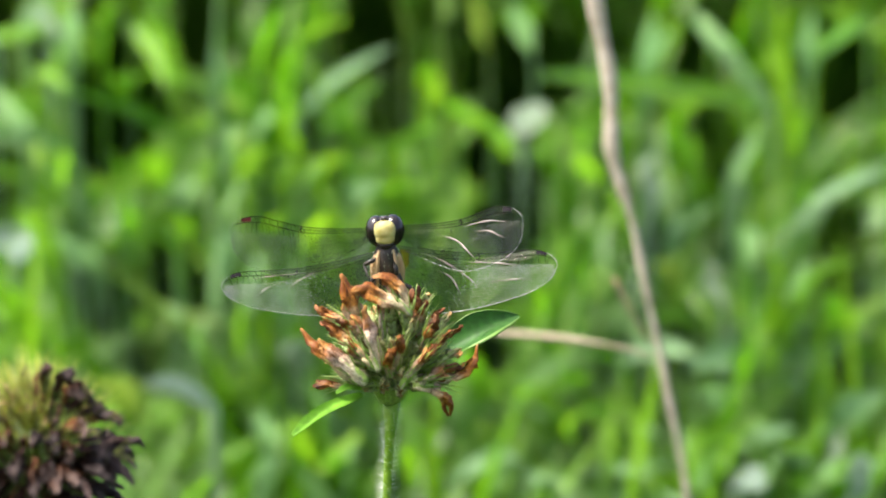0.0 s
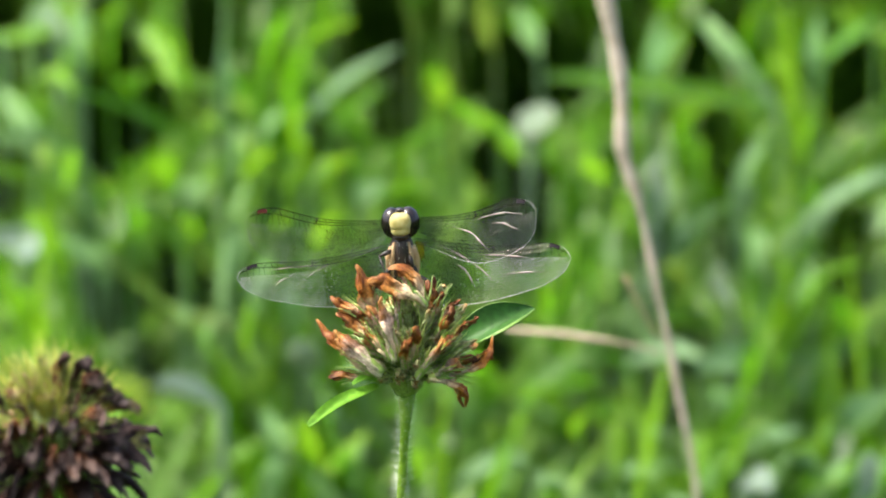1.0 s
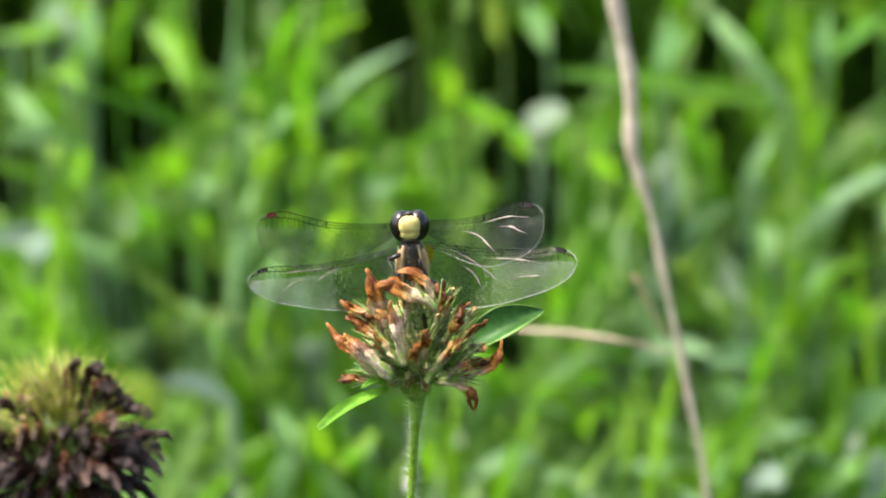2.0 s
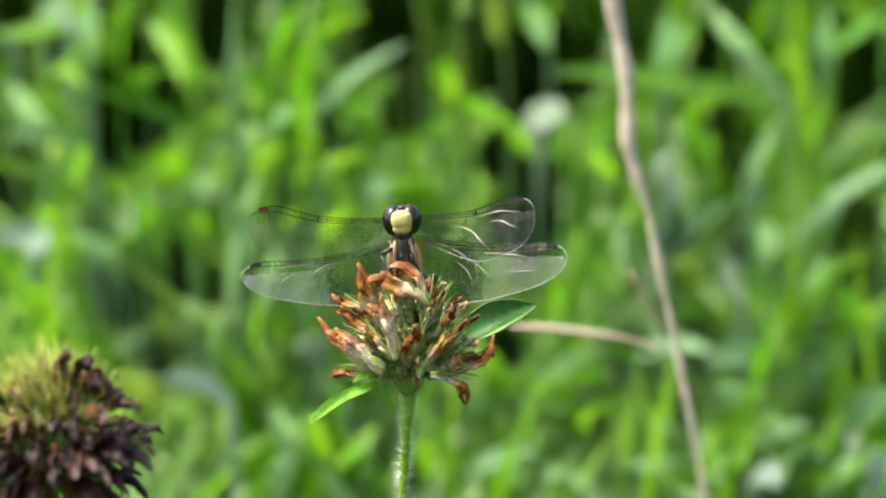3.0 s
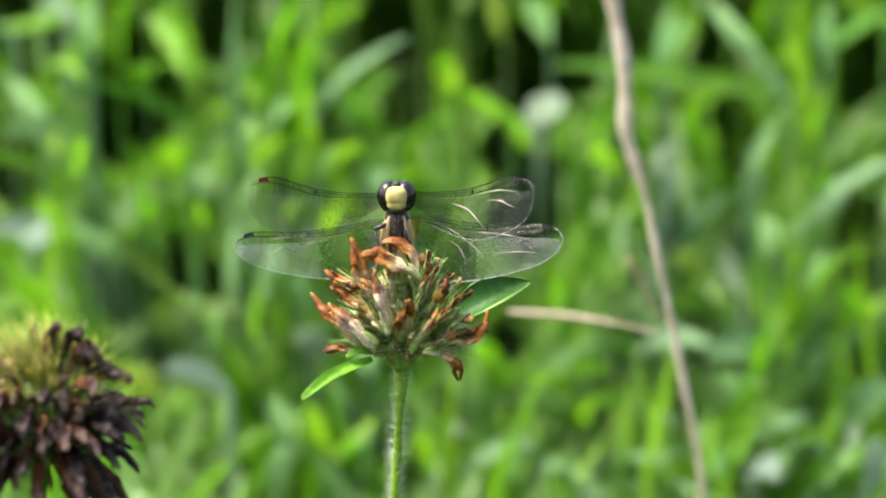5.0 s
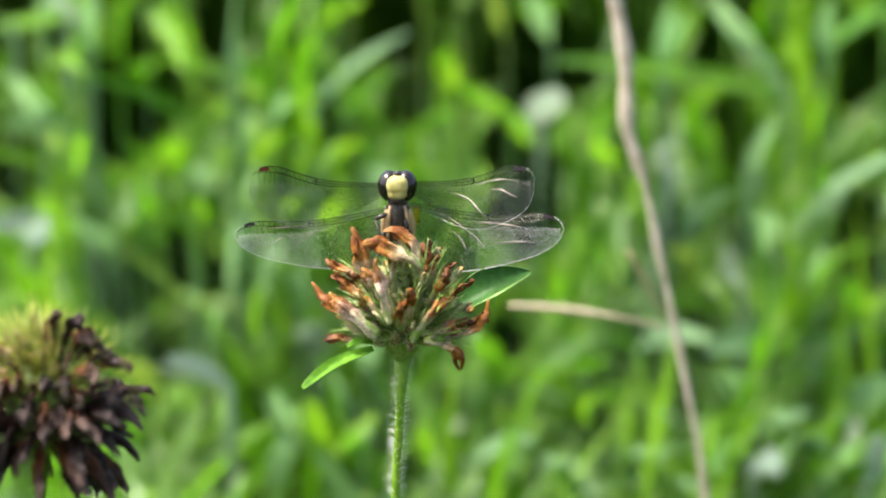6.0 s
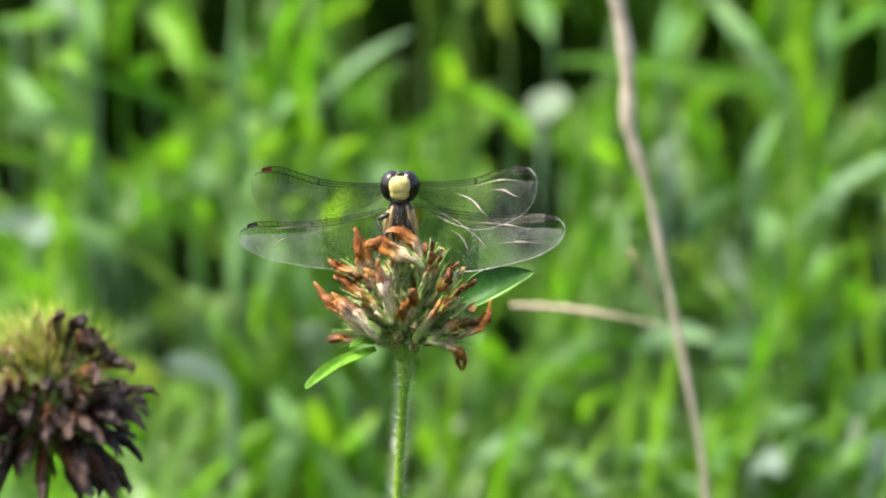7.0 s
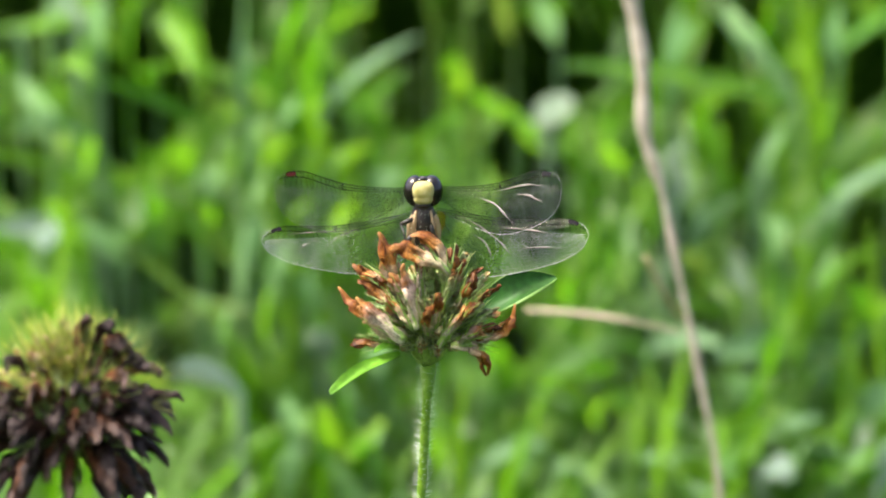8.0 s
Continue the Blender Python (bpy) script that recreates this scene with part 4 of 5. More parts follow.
def flower_head(name, label, at, hero, extra, petals, calyx_mat, seed, radius, stem_to, droop=0.0, fat=1.0):
    """A clover head; hero: florets as (base, tip, bow, width, petal, via); extra: how many more fill it out."""
    rnd = random.Random(seed)
    root = thing(name, label, "flower", at)
    for i, (b, t, bow, w, pet, via) in enumerate(hero):
        floret(root, b, t, bow, w, pet, seed + i, calyx_mat, via=via)
    for i in range(extra[0]):
        az = rnd.uniform(*extra[1])
        el = rnd.uniform(*extra[2])
        d = Vector((math.sin(az) * math.cos(el), -math.cos(az) * math.cos(el), math.sin(el)))
        L = radius * rnd.uniform(*extra[3])
        b, t = Vector((0, 0, 2)) + d * 3.0, Vector((0, 0, 3)) + d * L
        fall = rnd.uniform(0.3, 1.0) * droop
        via = b.lerp(t, 0.75) + Vector((0, 0, fall * 0.35 + rnd.uniform(0.2, 1.6)))
        floret(root, b, t - Vector((0, 0, fall)), 0.5, rnd.uniform(0.55, 0.95) * fat, rnd.choice(petals), seed + 100 + i, calyx_mat, via=via)
    core = ball((0, 0, 2.8 * MM), 3.0 * MM, 3.0 * MM, 5.2 * MM, 10, 16)
    part("receptacle", (core[0], core[1], calyx_mat, core[2]), root)
    for i in range(13):
        a = 2 * math.pi * i / 13
        o = Vector((math.sin(a), math.cos(a), 0))
        br = tube([p * MM for p in bezier(o * 0.6 + Vector((0, 0, -3.2)), o * rnd.uniform(1.5, 2.2) + Vector((0, 0, -1.7)), o * rnd.uniform(3.2, 4.8) + Vector((0, 0, rnd.uniform(0.6, 3.2))), 9)], lambda s: 0.0012 * math.sin(math.pi * (0.25 + 0.72 * s)) + 0.0001, 10, 0.6, 0.45, i + seed, True, 0.0, 0.08)
        part("bract", (br[0], br[1], calyx_mat, br[2]), root)
    neck = Vector((0, 0, -2.6 * MM))
    foot = Vector(stem_to) - Vector(at)
    sp = bezier(neck, (neck + foot) / 2 + Vector((-0.006, 0.0, 0.02)), foot, 40)
    st = tube(sp, lambda s: 0.00072 + 0.0006 * s + 0.0008 * max(0, 1 - s * 60), 12, 1.0, 0.06, seed)
    stem = part("stem", (st[0], st[1], STEM, st[2]), root, "hairy green stem")
    roots = []
    for i in range(1700):
        s = rnd.random() ** 1.7 * 0.5
        j = s * 39
        p = sp[int(j)].lerp(sp[int(j) + 1], j - int(j))
        an = rnd.uniform(0, 6.28)
        o = Vector((math.cos(an), math.sin(an), 0))
        roots.append((p + o * 0.0007, o))
    hv, hf = hairs(roots, 0.0018, 0.000019, seed)
    tagged(part("stem_hair", (hv, hf, HAIR), stem, "fine whitish hairs"), kind="stuff")
    roots = []
    for i in range(4200):
        an, el = rnd.uniform(0, 6.28), rnd.uniform(-0.4, 1.4)
        o = Vector((math.cos(an) * math.cos(el), math.sin(an) * math.cos(el), math.sin(el)))
        roots.append((o * rnd.uniform(3.5, 8.5) * MM + Vector((0, 0, 2.5 * MM)), o))
    hv, hf = hairs(roots, 0.0028, 0.00004, seed + 1)
    tagged(part("calyx_hair", (hv, hf, HAIR_GREEN), root, "fine pale green calyx hairs"), kind="stuff")
    return root


OB, BR, PK = PETAL_ORANGE, PETAL_BROWN, PETAL_PINK
FLOWER_AT = (0.0007, 0.002, 0.3205)
hero = [
    ((-5.0, -5, 9), (-7.6, -6.5, 18.2), 0.0, 2.1, OB, None),
    ((3.0, -7, 12), (-6.3, -8, 16.2), 2.2, 1.1, OB, None),
    ((3.2, -5, 10), (-3.6, -5, 17.0), 2.5, 1.2, OB, (2.6, -5, 19.0)),
    ((-1.6, -11, 4), (-4.6, -11, 14.5), 0.4, 1.15, PK, None),
    ((-4.5, -7, 10), (-12.4, -5, 12.4), 0.5, 1.0, OB, None),
    ((-4.0, -9, 6), (-11.0, -6, 10.8), 0.6, 1.05, BR, None),
    ((-2.5, -10.5, 4), (-7.3, -10, 9.2), 0.4, 0.95, OB, None),
    ((-5.0, -7.5, 1.4), (-14.2, -6, 9.2), -1.0, 1.25, OB, None),
    ((-3.6, -9.2, 1.8), (-11.4, -8.5, 8.4), -0.4, 1.35, PK, None),
    ((-4.8, -6, 0.6), (-12.6, -6, 1.0), 0.2, 0.85, BR, None),
]
hero += [
    ((0.8, -10, 4), (1.6, -14, 10.2), 0.5, 1.1, OB, None),
    ((0.0, -10, 3), (-0.3, -14.5, 7.8), 0.5, 1.1, OB, None),
    ((1.7, -10, 1.3), (5.4, -14, 7.5), 0.3, 1.15, PK, None),
    ((5.0, -5, 1.0), (13.4, -3, 6.2), 0.0, 1.0, OB, (12.8, -4, 0.4)),
    ((3.5, -7, 0.6), (9.7, -7, -3.8), 0.0, 1.1, OB, (8.6, -7.5, 1.2)),
    ((2.5, -5, 9), (3.8, -5, 15.2), 0.0, 0.9, BR, None),
    ((4.0, -6, 6), (7.4, -8, 11.6), 0.2, 0.9, BR, None),
    ((4.5, -6, 4), (9.4, -7, 9.2), 0.2, 0.9, BR, None),
    ((5.0, -4, 5), (10.8, -5, 9.9), 0.3, 0.85, BR, None),
    ((3.5, -8, 4), (7.6, -11, 8.2), 0.2, 0.85, BR, None),
]
hero += [
    ((0.6, -5, 8), (-0.2, -6, 14.4), 0.0, 0.9, PETAL_GREEN, None),
    ((2.4, -6, 8), (2.0, -7, 13.6), 0.0, 0.8, PETAL_GREEN, None),
    ((-1.2, -6, 8), (-1.8, -7, 14.8), 0.0, 0.9, PK, None),
    ((1.6, -7, 6), (3.6, -9, 12.0), 0.0, 0.8, PETAL_GREEN, None),
    ((4.0, -3, 8), (8.4, -3, 12.8), 0.3, 0.9, BR, None),
    ((4.5, -4, 6), (9.6, -2, 11.4), 0.2, 0.8, PETAL_GREEN, None),
    ((3.0, -3, 10), (6.0, -2, 15.0), 0.2, 0.9, PETAL_GREEN, None),
    ((3.4, -4, 9), (5.6, -5, 14.0), 0.2, 0.8, BR, None),
    ((5.0, -5, 3), (10.8, -6, 6.8), 0.2, 0.8, PETAL_GREEN, None),
    ((4.5, -7, 1.5), (8.2, -10, 3.6), 0.2, 0.9, PK, None),
    ((-3.6, -6, 8), (-8.6, -7, 11.6), 0.2, 0.9, BR, None),
    ((-3.0, -8, 7), (-6.0, -9, 12.4), 0.2, 0.9, PK, None),
    ((-4.2, -7, 4), (-11.4, -7, 6.6), 0.2, 0.9, OB, None),
    ((0.4, -4, 11), (0.6, -5, 17.4), 0.0, 1.0, PK, None),
    ((2.0, -4, 10), (4.4, -4, 16.4), 0.2, 0.8, BR, None),
    ((5.0, -4, 2), (11.8, -4, 3.2), 0.4, 0.8, BR, None),
]
low_rnd = random.Random(9)
for i in range(30):
    az, el = low_rnd.uniform(-1.5, 1.5), low_rnd.uniform(-0.45, 0.35)
    d = Vector((math.sin(az) * math.cos(el), -math.cos(az) * math.cos(el), math.sin(el)))
    hero.append((tuple(Vector((0, 0, 1)) + d * 2.5), tuple(Vector((0, 0, 2)) + d * low_rnd.uniform(6.0, 8.0)), 0.6, low_rnd.uniform(0.6, 0.8), PETAL_GREEN, None))
clover = flower_head("clover_flower", "wilted brown and orange clover head on a hairy stem", FLOWER_AT, hero,
                     (84, (-3.14, 3.14), (-0.15, 1.35), (0.75, 1.05)), [OB, PETAL_GREEN, BR, PETAL_GREEN, PK, OB, PETAL_GREEN], CALYX, 21, 11.0, (-0.004, 0.03, -0.01))


def leaf_blade(name, parent, base, tip, width, up, cup, mat, label, n=14, arch=1.6, full=0.75):
    """A leaf between two places, in millimetres, folded along its midrib."""
    a, c = Vector(base), Vector(tip)
    d = (c - a).normalized()
    side = d.cross(Vector(up)).normalized()
    nor = side.cross(d)
    verts, faces, uvs = [], [], []
    for layer in (0, 1):
        for i in range(n):
            s = i / (n - 1)
            w = width * 0.5 * math.sin(math.pi * (0.06 + 0.92 * s) ** 1.1) ** full
            m = a.lerp(c, s) + nor * (arch * math.sin(math.pi * s)) - nor * 0.14 * layer
            for k in range(-3, 4):
                q = k / 3
                verts.append((m + side * (w * q) + nor * (cup * abs(q) ** 1.5 * w) + nor * 0.15 * math.sin(7 * s + 3 * q)) * MM)
                uvs.append((s, q))
    for layer in (0, 1):
        for i in range(n - 1):
            for k in range(6):
                o = layer * n * 7 + i * 7 + k
                q = (o, o + 1, o + 8, o + 7)
                faces.append(q if layer == 0 else q[::-1])
    return part(name, (verts, faces, mat, uvs), parent, label)


EDGE_LOW = 6
leaf_blade("bract_leaf", clover, (-4.5, -6.5, -0.8), (-15.2, -13.5, -5.6), 2.2, (0.2, -0.5, 1), 0.5, BRACT, "bright green narrow leaf", arch=1.1, full=0.4)
leaf_blade("bract_leaf", clover, (-4.6, -7.0, 0.3), (-8.6, -8.6, 0.0), 1.3, (0.1, -0.6, 1), 0.4, BRACT, "small bright green leaf", arch=0.6, full=0.5)
leaflet = leaf_blade("leaflet", clover, (6.5, 6, 2.4), (20.6, 7.5, 9.3), 5.4, (-0.35, -0.85, 0.5), 0.6, LEAF, "dark green folded clover leaflet", full=0.8)
mv = leaflet.data.vertices
for edge in (0, 6):
    rim = tube([mv[i * 7 + edge].co.copy() for i in range(4, 14)], lambda s: 0.00014 + (0.00032 if edge == EDGE_LOW else 0.0) * math.sin(math.pi * s), 6, 0.6, 0.3, edge)
    part("leaf_margin", (rim[0], rim[1], LEAF_RIM), leaflet, "pale curled leaf margin")

# the nearer, darker head
DK, DB = PETAL_DARK, PETAL_UMBER
fg_hero = [
    ((3, -4, 11), (4.5, -6, 17.5), 0.0, 1.0, DB, (2.0, -5, 19.0)),
    ((4, -4, 10), (7.5, -6, 16.0), 0.0, 1.2, DK, (5.5, -5, 19.5)),
    ((5, -4, 10), (8.5, -7, 14.0), 0.0, 1.2, DB, (7.0, -6, 18.0)),
    ((5, -4, 9), (10.5, -6, 12.0), 0.0, 1.2, DK, (8.5, -5, 16.5)),
    ((5, -4, 8), (12.5, -6, 10.0), 0.0, 1.2, DK, (10.5, -5, 14.5)),
    ((5, -4, 7), (14.0, -5, 9.5), 0.0, 1.0, DB, (12.0, -5, 13.5)),
    ((5, -6, 6), (12.5, -8, 5.0), 0.0, 1.2, DK, (10.5, -8, 9.5)),
    ((5, -6, 5), (15.5, -6, 1.5), 0.0, 1.2, DK, (12.5, -6, 7.0)),
    ((4, -6, 5), (8.5, -11, 5.5), 0.0, 1.1, DB, (6.5, -10, 9.0)),
    ((-4, -4, 9), (-7.0, -8, 11.0), 0.0, 0.7, DK, (-6.8, -7, 14.0)),
    ((-4, -5, 6), (-9.5, -9, 7.0), 0.0, 1.0, DB, (-7.5, -8, 9.5)),
    ((-2, -7, 5), (-3.0, -13, 7.5), 0.0, 1.1, DB, (-3.0, -11, 10.5)),
    ((0, -7, 6), (-1.0, -12, 8.5), 0.0, 0.9, DB, (-1.5, -11, 11.0)),
    ((2, -7, 6), (3.2, -12, 8.0), 0.0, 0.9, DK, (3.0, -11, 11.0)),
    ((4, -7, 6), (5.8, -12, 8.0), 0.0, 1.0, DK, (5.0, -11, 11.0)),
    ((4, -6, 7), (9.5, -9, 9.0), 0.0, 1.0, DB, (8.0, -8, 12.5)),
    ((-4, -6, 5), (-10.5, -8, 8.5), 0.0, 0.9, DB, (-8.5, -8, 10.5)),
    ((-3, -6, 5), (-7.0, -11, 6.5), 0.0, 1.1, DK, (-6.0, -10, 9.5)),
    ((-2, -7, 3), (-5.5, -13, 3.0), 0.0, 1.2, DK, (-4.5, -11, 7.0)),
    ((3, -7, 4), (5.5, -13, 2.5), 0.0, 1.2, DK, (5.0, -11, 8.0)),
    ((0.5, -6, 5), (0.5, -13, 4.0), 0.0, 1.2, DK, (0.5, -12, 8.0)),
    ((2, -6, 4), (2.5, -13, 2.0), 0.0, 1.1, DB, (2.5, -11, 6.5)),
    ((4, -6, 4), (7.5, -11, 2.0), 0.0, 1.2, DK, (6.5, -10, 6.5)),
    ((-3, -5, 4), (-8.5, -10, 2.5), 0.0, 1.1, DK, (-7.0, -9, 7.0)),
]
fg = flower_head("clover_flower", "dark withered clover head with a yellow-green crown", (-0.0500, -0.037, 0.3140), fg_hero,
                 (96, (0, 6.28), (-0.9, 0.25), (0.75, 1.2)), [DK, DK, DK, DB], CALYX, 55, 14.5, (-0.052, -0.02, -0.01), 3.0, 1.15)
crown_rnd = random.Random(5)
for i in range(96):
    an, el = crown_rnd.uniform(0, 6.28), crown_rnd.uniform(0.2, 1.5)
    d = Vector((math.sin(an) * math.cos(el), -math.cos(an) * math.cos(el), math.sin(el)))
    heart = Vector((0.8, -1.5, 5.4))
    petal = PETAL_UMBER if i % 7 == 0 else (PETAL_BROWN if i % 7 == 3 else PETAL_FRESH)
    floret(fg, heart + d * 4, heart + d * crown_rnd.uniform(7.5, 11.8), 0.2, crown_rnd.uniform(0.4, 0.7), petal, 300 + i, CALYX_FRESH, 3.5, crown_rnd.uniform(2.0, 5.0))
tuft = []
for i in range(250):
    an, el = crown_rnd.uniform(0, 6.28), crown_rnd.uniform(0.2, 1.5)
    o = Vector((math.cos(an) * math.cos(el), math.sin(an) * math.cos(el), math.sin(el)))
    tuft.append((o * crown_rnd.uniform(7.5, 11.5) * MM + Vector((0.8, -1.5, 5.4)) * MM, o))
for i in range(30):
    an = crown_rnd.uniform(0.0, 1.1)
    o = Vector((math.cos(an), -0.3, math.sin(an))).normalized()
    tuft.append((o * crown_rnd.uniform(11.0, 13.5) * MM + Vector((1.5, -2.0, 4.5)) * MM, o))
tv, tf = hairs(tuft, 0.0046, 0.00006, 8)
tagged(part("calyx_hair", (tv, tf, CALYX_FRESH), fg, "long pale green calyx hairs"), kind="stuff")


# ---- the dragonfly ----
def wing_point(u, v, L, chord, kind):
    """A place on the wing: u from hinge to tip, v from the leading to the trailing edge."""
    if kind == "fore":
        c = 0.5 + 0.5 * math.sin(math.pi / 2 * min(1, u / 0.66)) ** 1.3
        lead = -0.0009 * math.sin(math.pi * min(1, u / 0.8)) + 0.0012 * max(0, u - 0.5)
        end = 0.72
    else:
        c = (0.66 + 0.34 * min(1, u / 0.2) ** 0.7) * (1 - 0.44 * max(0, u - 0.2) / 0.8)
        lead = -0.0009 * math.sin(math.pi * min(1, u / 0.9)) + 0.0010 * max(0, u - 0.5)
        end = 0.78
    tipf = max(0.0, 1 - ((u - end) / (1 - end)) ** 2.3) ** 0.5 if u > end else 1.0
    local = c * chord
    c = local * (0.02 + 0.98 * tipf)
    drop = local * (0.30 if kind == "fore" else 0.42) * (1 - tipf)
    fade = min(1, u * 6) * min(1, (1 - u) * 6)
    ridge = math.sin(v * 17 + 1.5 * u) * (1 - v * 0.75)
    y = 0.00026 * ridge * fade - 0.0012 * math.sin(math.pi * v) * fade * (0.6 + 0.6 * u)
    y += 0.0006 * math.sin(4 * u + 2 * v)
    return Vector((L * u, y, lead - drop - v * c))


# glints on the wings, built as pale strips: start, bend and end of each as (along the wing, across it)
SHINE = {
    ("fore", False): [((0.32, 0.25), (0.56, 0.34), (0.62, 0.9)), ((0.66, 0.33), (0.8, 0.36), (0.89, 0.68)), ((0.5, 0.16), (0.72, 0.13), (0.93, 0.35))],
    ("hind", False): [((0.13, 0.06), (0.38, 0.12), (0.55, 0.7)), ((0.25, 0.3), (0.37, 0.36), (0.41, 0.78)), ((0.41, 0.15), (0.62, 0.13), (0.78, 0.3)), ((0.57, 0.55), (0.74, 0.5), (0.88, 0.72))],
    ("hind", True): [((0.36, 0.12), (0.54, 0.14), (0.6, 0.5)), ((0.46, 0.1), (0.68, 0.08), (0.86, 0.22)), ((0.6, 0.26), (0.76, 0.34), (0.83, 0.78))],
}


def build_wing(parent, name, kind, mirror, hinge, L, chord, stigma_mat, label):
    sx = -1 if mirror else 1
    flip = lambda p: Vector((p.x * sx, p.y, p.z))
    nu, nv = 44, 26
    verts = [flip(wing_point(i / nu, j / nv, L, chord, kind)) for i in range(nu + 1) for j in range(nv + 1)]
    faces = []
    for i in range(nu):
        for j in range(nv):
            a = i * (nv + 1) + j
            faces.append((a, a + nv + 1, a + nv + 2, a + 1))
    wing = part(name, (verts, faces, MEMBRANE_HIND if kind == "hind" else MEMBRANE_FORE), parent, label)
    wing.location = hinge
    at = lambda u, v: flip(wing_point(u, v, L, chord, kind)) + Vector((0, -0.00003, 0))
    edge = 0.55 if kind == "fore" else 0.3
    rows = [0.0, 0.055, 0.11, 0.17] + [0.17 + 0.83 * (i / 15) ** 1.05 for i in range(1, 16)]
    last = len(rows) - 1
    rnd = random.Random(len(name) * 3 + (1 if mirror else 0))
    lines, outer = [], []

    def bowed(r, u):
        if r < 0.15 or r == 1.0:
            return r
        return r * (0.55 + 0.45 * min(1, u / 0.35)) + 0.06 * r * (1 - r) * math.sin(4 * u + 6 * r) + 0.009 * math.sin(75 * u + 40 * r) + (1 - r) * 0.5 * max(0.0, u - 0.3) ** 1.5

    for k, r in enumerate(rows):
        end = 1.0 if k in (0, last) else 0.985
        if k == 1:
            end = 0.52
        pts = [at(end * i / 30, bowed(r, end * i / 30)) for i in range(31)]
        if 2 < k < last:
            outer.append(tube(pts[14:], 0.000018, 3, cap=False))
            pts = pts[:15]
        if k == last:
            outer.append(tube(pts, 0.00003, 4, cap=False))
            continue
        if k == 0:
            pts = pts[:29]
        lines.append(tube(pts, 0.00007 if k in (0, 1, 2) else (0.000034 if k % 3 else 0.000022), 4, cap=False))
    for k in range(last):
        u = 0.05
        while u < 0.975:
            u2 = u + rnd.uniform(-0.018, 0.018)
            (lines if k < 3 or u < edge + 0.25 * rnd.random() else outer).append(tube([at(u, bowed(rows[k], u)), at(u2, bowed(rows[k + 1], u2))], (0.00003 if u < 0.45 else 0.000017) if k > 2 else 0.00004, 3, cap=False))
            u += (0.034 if k < 3 else 0.017) * rnd.uniform(0.65, 1.4)
    ov, of, _ = joined(*outer)
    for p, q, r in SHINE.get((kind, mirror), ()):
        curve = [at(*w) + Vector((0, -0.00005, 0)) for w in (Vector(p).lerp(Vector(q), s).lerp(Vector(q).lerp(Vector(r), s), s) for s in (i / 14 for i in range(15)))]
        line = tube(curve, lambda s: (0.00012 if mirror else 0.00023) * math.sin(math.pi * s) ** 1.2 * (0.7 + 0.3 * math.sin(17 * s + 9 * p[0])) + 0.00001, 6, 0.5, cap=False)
        part("long_vein", (line[0], line[1], WING_GLINT), wing, "pale strip standing for a glint on the wing")
    part("outer_vein", (ov, of, VEIN_SKYLIT if kind == "hind" else VEIN_GREY), wing, "net of outer veins, lightened for sky light")
    v, f, uv = joined(*lines)
    thin = (0.00007 if mirror else 0.00011) if kind == "hind" else (0.00002 if mirror else 0.00005)
    rim = tube([at(0.12 + 0.88 * i / 40, 1.0) for i in range(41)] + [at(1 - 0.1 * i / 8, 0.0) for i in range(1, 9)], lambda s: thin * (0.35 + 0.65 * math.sin(math.pi * min(1.0, s * 1.05)) ** 0.7) * (0.85 + 0.4 * math.sin(120 * s)), 5, cap=False)
    part("wing_margin", (rim[0], rim[1], RIM), wing, "hind margin, its sparkle painted pale")
    part("wing_vein", (v, f, VEIN), wing, "dark brown net of wing veins")
    nodus = tube([at(0.5, 0.0), at(0.51, 0.06), at(0.505, 0.12)], 0.00011, 5)
    part("nodus", (nodus[0], nodus[1], VEIN), wing, "dark notch on the leading edge")
    if kind == "hind" and not mirror:
        pv = [at(0.01 + 0.055 * i / 4, 0.05 + 0.55 * j / 4 * (1 - 0.5 * i / 4)) + Vector((0, -0.00004, 0)) for i in range(5) for j in range(5)]
        pf = [(i * 5 + j, i * 5 + j + 5, i * 5 + j + 6, i * 5 + j + 1) for i in range(4) for j in range(4)]
        part("amber_patch", (pv, pf, AMBER), wing, "amber wing base")
    cells = [at(0.87 + 0.065 * i / 5, 0.008 + w) + Vector((0, y, 0)) for y in (-0.00024, 0.00006) for i in range(6) for w in (0.0, 0.08)]
    fs = []
    for layer in (0, 12):
        for i in range(5):
            q = layer + 2 * i
            fs.append((q, q + 1, q + 3, q + 2))
    part("pterostigma", (cells, fs, stigma_mat), wing)
    return wing


